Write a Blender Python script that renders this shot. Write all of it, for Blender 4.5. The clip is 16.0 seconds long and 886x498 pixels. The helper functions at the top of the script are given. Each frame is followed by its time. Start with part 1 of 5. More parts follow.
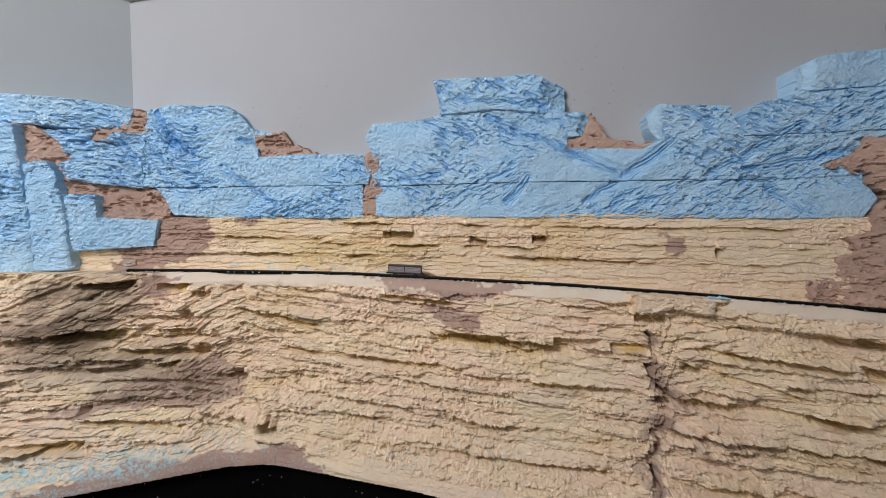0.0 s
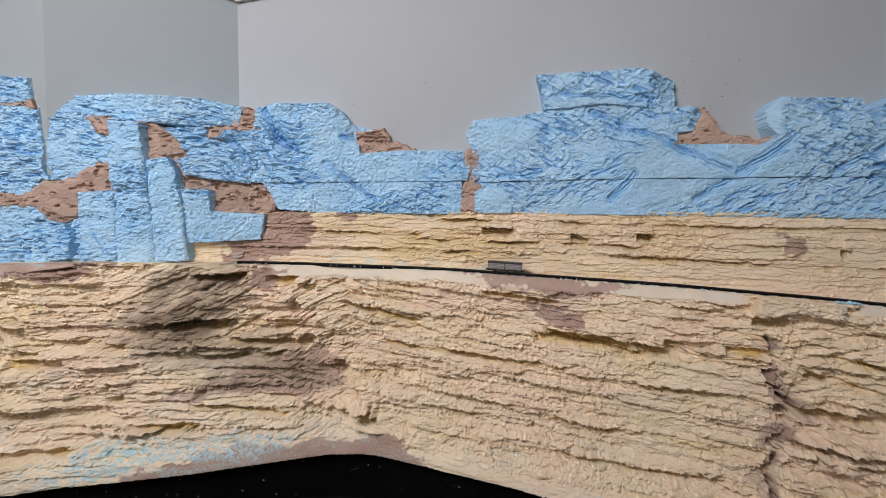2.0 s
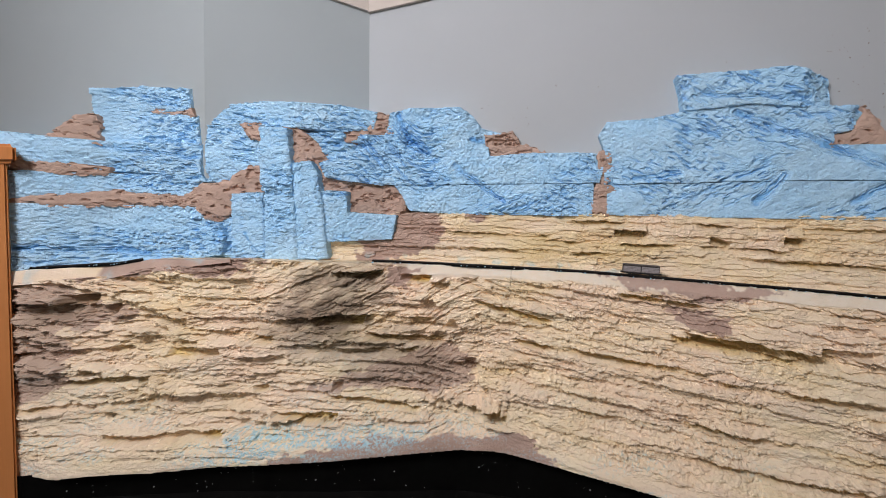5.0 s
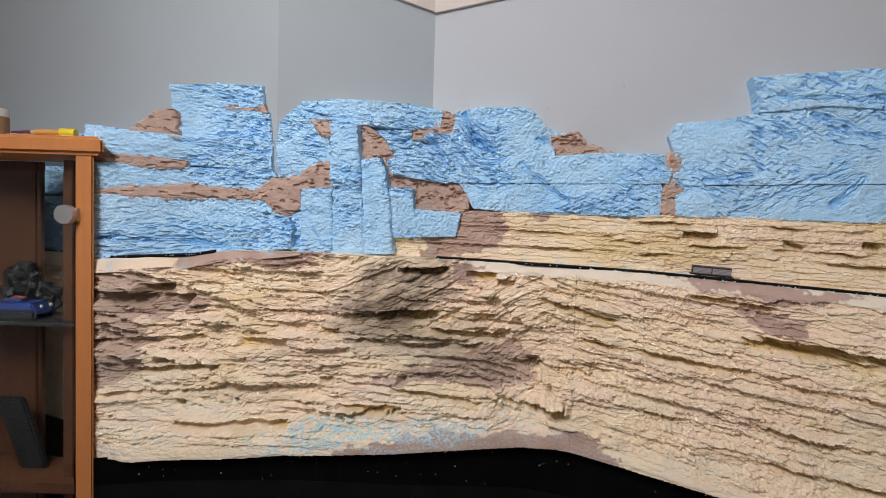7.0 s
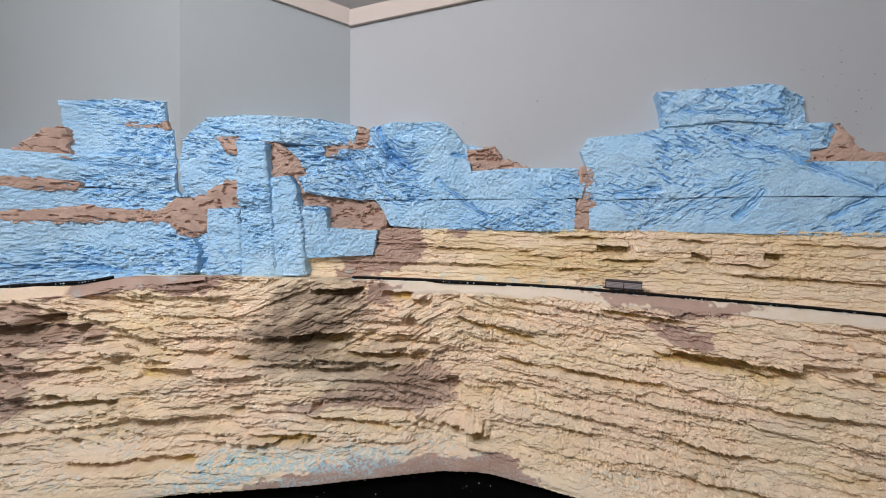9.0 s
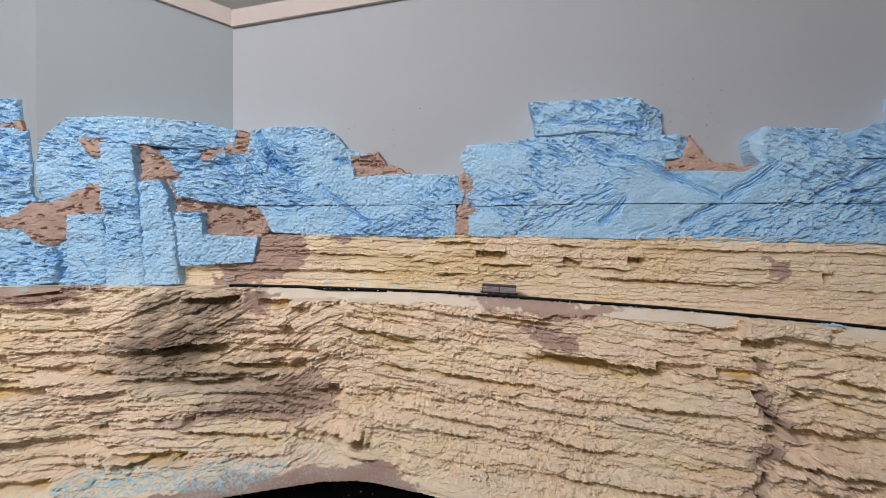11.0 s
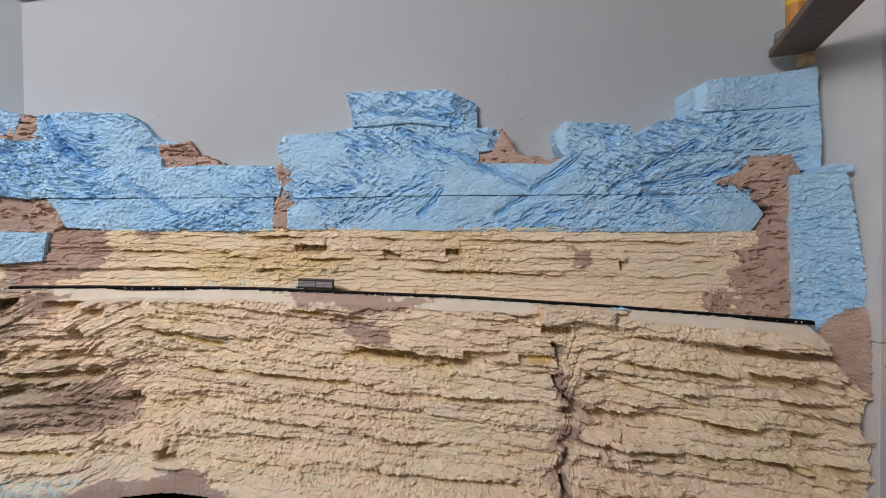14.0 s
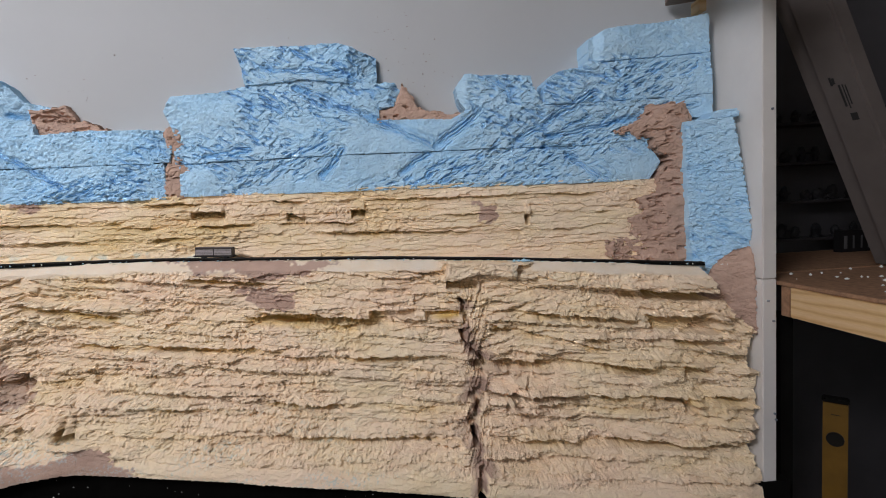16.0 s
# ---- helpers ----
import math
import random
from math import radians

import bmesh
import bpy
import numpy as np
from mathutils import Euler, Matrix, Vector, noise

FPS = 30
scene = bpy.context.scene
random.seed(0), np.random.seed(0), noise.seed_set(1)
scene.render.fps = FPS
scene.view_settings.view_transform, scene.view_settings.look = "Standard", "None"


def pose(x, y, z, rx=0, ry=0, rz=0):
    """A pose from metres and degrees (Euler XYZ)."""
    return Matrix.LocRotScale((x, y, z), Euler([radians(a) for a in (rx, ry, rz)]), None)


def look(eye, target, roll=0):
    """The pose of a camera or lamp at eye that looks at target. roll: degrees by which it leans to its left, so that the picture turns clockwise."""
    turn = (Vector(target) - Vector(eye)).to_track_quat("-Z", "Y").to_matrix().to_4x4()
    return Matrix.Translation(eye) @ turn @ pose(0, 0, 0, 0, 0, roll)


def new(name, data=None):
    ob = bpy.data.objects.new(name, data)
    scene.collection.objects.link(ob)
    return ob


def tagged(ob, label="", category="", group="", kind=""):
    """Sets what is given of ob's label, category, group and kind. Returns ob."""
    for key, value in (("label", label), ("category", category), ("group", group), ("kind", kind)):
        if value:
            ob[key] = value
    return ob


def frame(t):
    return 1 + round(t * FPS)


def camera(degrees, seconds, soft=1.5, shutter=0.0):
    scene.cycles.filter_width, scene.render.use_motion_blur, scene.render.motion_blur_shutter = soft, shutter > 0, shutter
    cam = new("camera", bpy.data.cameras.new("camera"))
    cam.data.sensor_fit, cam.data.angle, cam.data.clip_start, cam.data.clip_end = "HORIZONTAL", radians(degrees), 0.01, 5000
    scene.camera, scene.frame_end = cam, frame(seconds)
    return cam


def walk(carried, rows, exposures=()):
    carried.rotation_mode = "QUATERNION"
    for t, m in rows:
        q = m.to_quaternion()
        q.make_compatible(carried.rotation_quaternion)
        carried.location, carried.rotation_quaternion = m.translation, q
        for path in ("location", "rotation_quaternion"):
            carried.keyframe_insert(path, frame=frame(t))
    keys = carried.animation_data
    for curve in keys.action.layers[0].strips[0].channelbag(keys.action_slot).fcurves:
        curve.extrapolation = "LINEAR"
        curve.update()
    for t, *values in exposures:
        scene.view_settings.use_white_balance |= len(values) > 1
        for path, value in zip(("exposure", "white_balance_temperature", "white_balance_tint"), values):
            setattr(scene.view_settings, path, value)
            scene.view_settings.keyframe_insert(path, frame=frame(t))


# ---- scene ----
cam = camera(86.16, 16.0, soft=1.0)
# seconds, place in metres, turn in degrees
PATH = [
    (0, 0.1827, 0.0180, 1.6760, 87.597, 0.441, 4.087),
    (0.5, 0.1619, 0.0140, 1.6783, 87.757, -0.345, 5.148),
    (1, 0.1321, 0.0142, 1.6799, 87.604, -0.598, 6.293),
    (1.5, 0.1052, 0.0131, 1.6824, 87.239, 0.116, 7.747),
    (2, 0.0804, 0.0087, 1.6789, 86.991, -0.199, 8.828),
    (2.5, 0.0564, -0.0003, 1.6754, 86.963, -0.731, 9.712),
    (3, 0.0346, -0.0085, 1.6742, 87.048, -0.588, 10.756),
    (3.5, 0.0105, -0.0164, 1.6750, 87.178, -0.761, 11.423),
    (4, -0.0104, -0.0232, 1.6767, 87.222, -0.801, 12.066),
    (4.5, -0.0331, -0.0283, 1.6763, 87.283, -0.719, 13.262),
    (5, -0.0598, -0.0335, 1.6769, 87.185, -0.706, 14.524),
    (7.3, -0.1554, -0.0673, 1.6635, 87.627, -1.877, 16.464),
    (7.5, -0.1610, -0.0668, 1.6665, 87.665, -2.079, 16.045),
    (8, -0.1360, -0.0522, 1.6756, 88.326, -1.809, 14.715),
    (8.2, -0.1160, -0.0402, 1.6796, 88.190, -1.410, 14.420),
    (10.5, 0.0222, -0.0088, 1.6892, 89.053, -0.392, 8.284),
    (11, 0.0619, 0.0007, 1.6877, 89.178, -0.285, 6.802),
    (11.5, 0.0902, 0.0092, 1.6873, 89.132, 0.041, 5.458),
    (12, 0.1193, 0.0146, 1.6862, 89.289, -0.252, 4.498),
    (12.5, 0.1494, 0.0178, 1.6847, 89.018, -0.023, 3.076),
    (13, 0.1934, 0.0207, 1.6859, 89.029, 0.242, 1.162),
    (13.5, 0.2217, 0.0223, 1.6863, 88.825, 0.435, 0.104),
    (14, 0.2570, 0.0251, 1.6792, 88.900, 0.489, -1.022),
    (14.5, 0.2848, 0.0281, 1.6778, 88.293, 1.021, -2.207),
    (15, 0.3160, 0.0282, 1.6698, 87.499, 1.704, -3.543),
    (15.5, 0.3416, 0.0255, 1.6595, 86.916, 2.260, -4.272),
    (16, 0.3509, 0.0284, 1.6515, 85.616, 3.055, -5.554),
]
walk(cam, [(t, pose(x, y, z, a, b, c)) for t, x, y, z, a, b, c in PATH], ((0, -0.06), (3, -0.04), (5, -0.02), (8, 0.0), (10.5, -0.05), (12.5, -0.06), (14, -0.04), (16, 0.0)))

# ---- light ----
world = bpy.data.worlds.new("world")
scene.world = world
world.use_nodes = True
wn = world.node_tree.nodes
sky = wn.new("ShaderNodeTexSky")
sky.sky_type, sky.sun_disc = "NISHITA", False
sky.sun_elevation, sky.sun_rotation = radians(35), radians(200)
world.node_tree.links.new(sky.outputs[0], wn["Background"].inputs[0])
wn["Background"].inputs[1].default_value = 0.1
scene.view_settings.exposure = 0.0


def window_light(name, at, target, width, height, power, colour):
    data = bpy.data.lights.new(name, "AREA")
    data.shape, data.size, data.size_y, data.energy, data.color = "RECTANGLE", width, height, power, colour
    lamp = new(name, data)
    lamp.matrix_world = look(at, target)
    return lamp


# daylight from a roof window over the camera, and from the window in the wall behind it
window_light("roof_window_daylight", (-0.55, -0.45, 2.56), (0.20, 0.80, 1.48), 0.60, 0.50, 30.5, (0.955, 0.945, 1.0))
window_light("window_daylight", (-0.80, -2.15, 1.97), (-0.2, 0.8, 1.55), 1.40, 0.90, 5.5, (0.95, 0.96, 1.0))

# ---- materials ----
def nodes_of(name, rough=0.8, metal=0.0):
    m = bpy.data.materials.new(name)
    m.use_nodes = True
    b = m.node_tree.nodes["Principled BSDF"]
    b.inputs["Roughness"].default_value, b.inputs["Metallic"].default_value = rough, metal
    b.inputs["Specular IOR Level"].default_value = 0.3
    return m, m.node_tree.nodes, m.node_tree.links, b


def noise_node(nt, scale, detail=4.0, rough=0.55, stretch=None, coord="Object"):
    n, l = nt.nodes, nt.links
    tc = n.new("ShaderNodeTexCoord")
    out = tc.outputs[coord]
    if stretch:
        mp = n.new("ShaderNodeMapping")
        mp.inputs["Scale"].default_value = stretch
        l.new(out, mp.inputs[0])
        out = mp.outputs[0]
    t = n.new("ShaderNodeTexNoise")
    t.inputs["Scale"].default_value, t.inputs["Detail"].default_value, t.inputs["Roughness"].default_value = scale, detail, rough
    l.new(out, t.inputs["Vector"])
    return t.outputs["Fac"]


def ramp(nt, fac, stops):
    r = nt.nodes.new("ShaderNodeValToRGB")
    e = r.color_ramp.elements
    e[0].position, e[0].color = stops[0][0], (*stops[0][1], 1)
    e[1].position, e[1].color = stops[-1][0], (*stops[-1][1], 1)
    for p, c in stops[1:-1]:
        e.new(p).color = (*c, 1)
    nt.links.new(fac, r.inputs[0])
    return r.outputs[0]


def blend(nt, fac, a, b, how="MIX"):
    m = nt.nodes.new("ShaderNodeMix")
    m.data_type, m.blend_type = "RGBA", how
    for sock, v in ((m.inputs[0], fac), (m.inputs[6], a), (m.inputs[7], b)):
        if isinstance(v, (int, float)):
            sock.default_value = v
        elif isinstance(v, tuple):
            sock.default_value = (*v, 1)
        else:
            nt.links.new(v, sock)
    return m.outputs[2]


def attr(nt, name):
    a = nt.nodes.new("ShaderNodeAttribute")
    a.attribute_name = name
    return a.outputs["Fac"]


def bump(nt, shader, height, strength, distance):
    b = nt.nodes.new("ShaderNodeBump")
    b.inputs["Strength"].default_value, b.inputs["Distance"].default_value = strength, distance
    nt.links.new(height, b.inputs["Height"])
    nt.links.new(b.outputs[0], shader.inputs["Normal"])


def plain(name, colour, rough=0.6, metal=0.0, vary=0.12, scale=30.0, relief=0.0, stretch=None):
    """Paint, wood or plastic with a little unevenness."""
    m, n, l, b = nodes_of(name, rough, metal)
    f = noise_node(m.node_tree, scale, 5, 0.6, stretch)
    dark = tuple(c * (1 - vary) for c in colour)
    light = tuple(min(1, c * (1 + vary)) for c in colour)
    l.new(ramp(m.node_tree, f, ((0.3, dark), (0.7, light))), b.inputs["Base Color"])
    if relief:
        bump(m.node_tree, b, noise_node(m.node_tree, scale * 6, 3, 0.6, stretch), 0.5, relief)
    return m


BROWN, BROWN_DARK = (0.57, 0.395, 0.315), (0.46, 0.315, 0.245)


def make_cream():
    m, n, l, b = nodes_of("yellow_foam", 0.9)
    nt = m.node_tree
    base = ramp(nt, noise_node(nt, 9, 5, 0.6, (1, 1, 3)), ((0.25, (0.90, 0.71, 0.44)), (0.5, (0.955, 0.795, 0.57)), (0.75, (0.945, 0.75, 0.565))))
    base = blend(nt, ramp(nt, noise_node(nt, 60, 4, 0.7, (1, 1, 2)), ((0.55, (0, 0, 0)), (0.8, (0.5, 0.5, 0.5)))), base, (0.94, 0.82, 0.65))
    base = blend(nt, ramp(nt, noise_node(nt, 5, 4, 0.6, (1, 1, 2.5)), ((0.42, (0, 0, 0)), (0.68, (0.75, 0.75, 0.75)))), base, (0.935, 0.72, 0.555))
    base = blend(nt, ramp(nt, noise_node(nt, 90, 4, 0.75, (1, 1, 2)), ((0.50, (0, 0, 0)), (0.75, (0.25, 0.25, 0.25)))), base, (0.76, 0.55, 0.37))
    base = blend(nt, attr(nt, "pale"), base, ramp(nt, noise_node(nt, 40, 4, 0.6, (1, 1, 2)), ((0.35, (0.89, 0.735, 0.56)), (0.65, (0.91, 0.79, 0.65)))))
    # yellow of bare foam, also laid under ledges as their warm shade
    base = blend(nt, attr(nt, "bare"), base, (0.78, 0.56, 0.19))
    brown = ramp(nt, noise_node(nt, 25, 5, 0.65), ((0.3, BROWN_DARK), (0.65, BROWN)))
    base = blend(nt, attr(nt, "filler"), base, brown)
    # dark brown: stains on the cliff, painted shade in the strip's ledge gaps
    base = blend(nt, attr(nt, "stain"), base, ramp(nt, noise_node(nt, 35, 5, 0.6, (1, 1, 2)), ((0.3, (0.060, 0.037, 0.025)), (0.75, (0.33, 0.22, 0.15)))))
    base = blend(nt, attr(nt, "dust"), base, ramp(nt, noise_node(nt, 200, 2), ((0.35, (0.40, 0.66, 0.74)), (0.7, (0.68, 0.80, 0.78)))))
    l.new(base, b.inputs["Base Color"])
    bump(nt, b, noise_node(nt, 330, 5, 0.7), 0.8, 0.0020)
    return m


def make_blue():
    m, n, l, b = nodes_of("blue_foam", 0.9)
    nt = m.node_tree
    base = ramp(nt, noise_node(nt, 14, 5, 0.6), ((0.3, (0.43, 0.70, 0.94)), (0.7, (0.55, 0.78, 0.965))))
    base = blend(nt, ramp(nt, noise_node(nt, 110, 4, 0.7), ((0.52, (0, 0, 0)), (0.78, (0.40, 0.40, 0.40)))), base, (0.28, 0.57, 0.87))
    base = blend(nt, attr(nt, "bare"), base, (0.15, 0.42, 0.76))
    base = blend(nt, attr(nt, "filler"), base, ramp(nt, noise_node(nt, 25, 5, 0.65), ((0.3, BROWN_DARK), (0.65, BROWN))))
    base = blend(nt, attr(nt, "dust"), base, (0.55, 0.72, 0.82))
    l.new(base, b.inputs["Base Color"])
    bump(nt, b, noise_node(nt, 330, 5, 0.7), 0.8, 0.0020)
    return m


def make_filler():
    m, n, l, b = nodes_of("brown_filler", 0.92)
    nt = m.node_tree
    l.new(ramp(nt, noise_node(nt, 25, 5, 0.65), ((0.3, BROWN_DARK), (0.65, BROWN))), b.inputs["Base Color"])
    bump(nt, b, noise_node(nt, 260, 5, 0.65), 0.6, 0.0015)
    return m


def make_glass():
    m, n, l, b = nodes_of("clear_glass", 0.03)
    b.inputs["Transmission Weight"].default_value, b.inputs["IOR"].default_value = 1.0, 1.45
    b.inputs["Base Color"].default_value = (0.86, 0.9, 0.88, 1)
    return m


def make_wood(name, dark, light, stretch, scale=18.0, rough=0.55):
    m, n, l, b = nodes_of(name, rough)
    nt = m.node_tree
    base = ramp(nt, noise_node(nt, scale, 6, 0.65, stretch), ((0.3, dark), (0.7, light)))
    base = blend(nt, 0.25, base, ramp(nt, noise_node(nt, scale * 5, 3, 0.6, stretch), ((0.35, dark), (0.65, light))))
    l.new(base, b.inputs["Base Color"])
    bump(nt, b, noise_node(nt, scale * 6, 3, 0.6, stretch), 0.2, 0.0006)
    return m


def make_pine():
    """Planed pine: wide curved growth rings over a fine grain."""
    m, n, l, b = nodes_of("pine_timber", 0.55)
    nt = m.node_tree
    tc, mp, wave = n.new("ShaderNodeTexCoord"), n.new("ShaderNodeMapping"), n.new("ShaderNodeTexWave")
    mp.inputs["Scale"].default_value, mp.inputs["Location"].default_value = (1, 0.22, 1), (0.3, 0.1, 0.02)
    wave.wave_type = "RINGS"
    wave.inputs["Scale"].default_value, wave.inputs["Distortion"].default_value, wave.inputs["Detail"].default_value, wave.inputs["Detail Scale"].default_value = 22, 3.5, 2, 0.8
    l.new(tc.outputs["Object"], mp.inputs[0])
    l.new(mp.outputs[0], wave.inputs["Vector"])
    rings = ramp(nt, wave.outputs["Fac"], ((0.2, (0.70, 0.50, 0.28)), (0.75, (0.66, 0.44, 0.22)), (1.0, (0.52, 0.31, 0.13))))
    l.new(blend(nt, 0.25, rings, ramp(nt, noise_node(nt, 90, 3, 0.6, (6, 0.8, 6)), ((0.35, (0.55, 0.35, 0.17)), (0.65, (0.76, 0.56, 0.33))))), b.inputs["Base Color"])
    return m


CREAM, BLUE, FILLER, GLASS = make_cream(), make_blue(), make_filler(), make_glass()
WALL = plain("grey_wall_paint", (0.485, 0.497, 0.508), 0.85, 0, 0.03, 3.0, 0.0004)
# WALL made cooler, and darker for the shade on the west and recess walls
WALL_COOL_SHADE = plain("cool_shaded_wall_paint", (0.395, 0.424, 0.430), 0.85, 0, 0.03, 3.0, 0.0004)
TRIM = plain("cream_trim_paint", (0.64, 0.55, 0.485), 0.6, 0, 0.05, 8.0)
WHITE = plain("white_board_paint", (0.74, 0.71, 0.68), 0.55, 0, 0.06, 9.0, 0.0003)
# colour of the storage corner, its lack of light included
DIM = plain("unlit_corner_blue_grey", (0.075, 0.072, 0.078), 0.7, 0, 0.15, 6.0)
CEIL = plain("ceiling_paint", (0.72, 0.70, 0.68), 0.8, 0, 0.05, 4.0)
BLACK = plain("black_paint", (0.006, 0.0055, 0.005), 0.9, 0, 0.3, 20.0)
BLACK.node_tree.nodes["Principled BSDF"].inputs["Specular IOR Level"].default_value = 0.08
FLOOR = make_wood("floor_boards", (0.10, 0.07, 0.05), (0.22, 0.15, 0.10), (1, 8, 1), 3)
ORANGE = make_wood("orange_wood_veneer", (0.50, 0.18, 0.053), (0.575, 0.22, 0.070), (14, 14, 0.6), 9, 0.42)
# brown wood inside the cabinet, darkened for the shade behind the glass
INNER = make_wood("shaded_inner_veneer", (0.045, 0.016, 0.007), (0.085, 0.031, 0.013), (14, 14, 0.6), 9, 0.5)
PINE = make_pine()
CHIP = plain("chipboard", (0.30, 0.17, 0.10), 0.7, 0, 0.3, 120.0)
DARKWOOD = make_wood("dark_shelf_wood", (0.16, 0.10, 0.07), (0.27, 0.18, 0.13), (1, 6, 6), 12)
RAIL = plain("blackened_rail", (0.02, 0.018, 0.017), 0.45, 0.4, 0.2, 80.0)
CRUMB_W = plain("foam_crumbs", (0.75, 0.78, 0.76), 0.9, 0, 0.15, 90.0)
CRUMB_B = plain("blue_foam_crumbs", (0.42, 0.66, 0.82), 0.9, 0, 0.2, 90.0)


# ---- tools for building ----
def link_part(name, data, material, parent=None, label=""):
    ob = new(name, data)
    if material:
        data.materials.append(material)
    if parent:
        ob.parent = parent
    if label:
        ob["label"] = label
    return ob


def part(name, bm, material, parent=None, label=""):
    """Links a bmesh as one mesh object under its thing."""
    data = bpy.data.meshes.new(name)
    bm.to_mesh(data)
    bm.free()
    return link_part(name, data, material, parent, label)


def thing(name, label, category, at=(0, 0, 0), group="", kind=""):
    ob = new(name)
    ob.location = at
    return tagged(ob, label, category, group, kind)


def box_bm(size, at=(0, 0, 0), bevel=0.0, turn=None):
    bm = bmesh.new()
    m = Matrix.Translation(at) @ (turn or Matrix()) @ Matrix.Diagonal((*size, 1))
    bmesh.ops.create_cube(bm, size=1, matrix=m)
    if bevel:
        bmesh.ops.bevel(bm, geom=bm.edges[:], offset=bevel, segments=2, affect="EDGES")
    return bm


def box(name, size, at, material, parent=None, bevel=0.0, turn=None, label=""):
    return part(name, box_bm(size, at, bevel, turn), material, parent, label)


def tube_bm(a, b, r, r2=None, sides=16):
    bm = bmesh.new()
    a, b = Vector(a), Vector(b)
    m = Matrix.Translation((a + b) / 2) @ (b - a).to_track_quat("Z", "Y").to_matrix().to_4x4()
    bmesh.ops.create_cone(bm, cap_ends=True, segments=sides, radius1=r, radius2=r if r2 is None else r2, depth=(b - a).length, matrix=m)
    return bm


def merge(*bms):
    out = bmesh.new()
    for b in bms:
        d = bpy.data.meshes.new("tmp")
        b.to_mesh(d)
        b.free()
        out.from_mesh(d)
        bpy.data.meshes.remove(d)
    return out


def prism_bm(plan, z0, z1):
    """A plan polygon raised from z0 to z1."""
    bm = bmesh.new()
    low = [bm.verts.new((x, y, z0)) for x, y in plan]
    top = [bm.verts.new((x, y, z1)) for x, y in plan]
    n = len(plan)
    for i in range(n):
        bm.faces.new((low[i], low[(i + 1) % n], top[(i + 1) % n], top[i]))
    bm.faces.new(low[::-1])
    bm.faces.new(top)
    bmesh.ops.recalc_face_normals(bm, faces=bm.faces[:])
    return bm


# ---- noise on arrays ----
def lattice(i, j, seed):
    """A random number from 0 to 1 for every cell i, j."""
    u32, mask = np.uint32, np.uint32(0x7FFFFFFF)
    n = (i.astype(u32) * u32(374761393) + j.astype(u32) * u32(668265263) + u32(seed * 974711 & 0xFFFFFFFF)) & mask
    n = ((n ^ (n >> u32(13))) * u32(1274126177)) & mask
    n = ((n ^ (n >> u32(15))) * u32(2246822519)) & mask
    return ((n ^ (n >> u32(16))) & u32(0xFFFF)) / 65535.0


def vn(x, y, seed=0):
    xi, yi = np.floor(x), np.floor(y)
    u, v = x - xi, y - yi
    u, v = u * u * (3 - 2 * u), v * v * (3 - 2 * v)
    i, j = xi.astype(np.int64), yi.astype(np.int64)
    a = lattice(i, j, seed) * (1 - u) + lattice(i + 1, j, seed) * u
    b = lattice(i, j + 1, seed) * (1 - u) + lattice(i + 1, j + 1, seed) * u
    return a * (1 - v) + b * v


def vrow(x, k, seed=0):
    """Noise along x alone, another for every row k."""
    xi = np.floor(x)
    u = x - xi
    u = u * u * (3 - 2 * u)
    i, j = xi.astype(np.int64), k.astype(np.int64)
    return lattice(i, j, seed) * (1 - u) + lattice(i + 1, j, seed) * u


def fbm(x, y, octaves=3, seed=0, gain=0.5):
    total, amp, norm = 0, 1.0, 0
    for o in range(octaves):
        total = total + amp * vn(x * 2**o + 17.3 * o, y * 2**o + 9.1 * o, seed + o)
        norm += amp
        amp *= gain
    return total / norm


def smooth(a, b, v):
    t = np.clip((v - a) / (b - a), 0, 1)
    return t * t * (3 - 2 * t)


def inside(poly, x, z):
    hit = np.zeros(x.shape, bool)
    n = len(poly)
    for i in range(n):
        (x0, z0), (x1, z1) = poly[i], poly[(i + 1) % n]
        if z0 == z1:
            continue
        cross = ((z0 > z) != (z1 > z)) & (x < (x1 - x0) * (z - z0) / (z1 - z0) + x0)
        hit ^= cross
    return hit


def edge_distance(poly, x, z):
    best = np.full(x.shape, 9.0)
    n = len(poly)
    for i in range(n):
        (x0, z0), (x1, z1) = poly[i], poly[(i + 1) % n]
        dx, dz = x1 - x0, z1 - z0
        t = np.clip(((x - x0) * dx + (z - z0) * dz) / (dx * dx + dz * dz + 1e-12), 0, 1)
        best = np.minimum(best, np.hypot(x - x0 - t * dx, z - z0 - t * dz))
    return best


def blot(poly, x, z, soft=0.002, rough=0.024, seed=3):
    """1 inside a ragged patch, 0 outside."""
    wx = x + rough * (fbm(x * 40, z * 60, 4, seed, 0.65) - 0.5) * 2
    wz = z + 0.7 * rough * (fbm(x * 40 + 50, z * 60, 4, seed + 5, 0.65) - 0.5) * 2
    d = edge_distance(poly, wx, wz)
    return np.where(inside(poly, wx, wz), smooth(-soft, soft, d), smooth(-soft, soft, -d))


def line_distance(x, z, x0, z0, x1, z1):
    dx, dz = x1 - x0, z1 - z0
    t = np.clip(((x - x0) * dx + (z - z0) * dz) / (dx * dx + dz * dz), 0, 1)
    return np.hypot(x - x0 - t * dx, z - z0 - t * dz), t


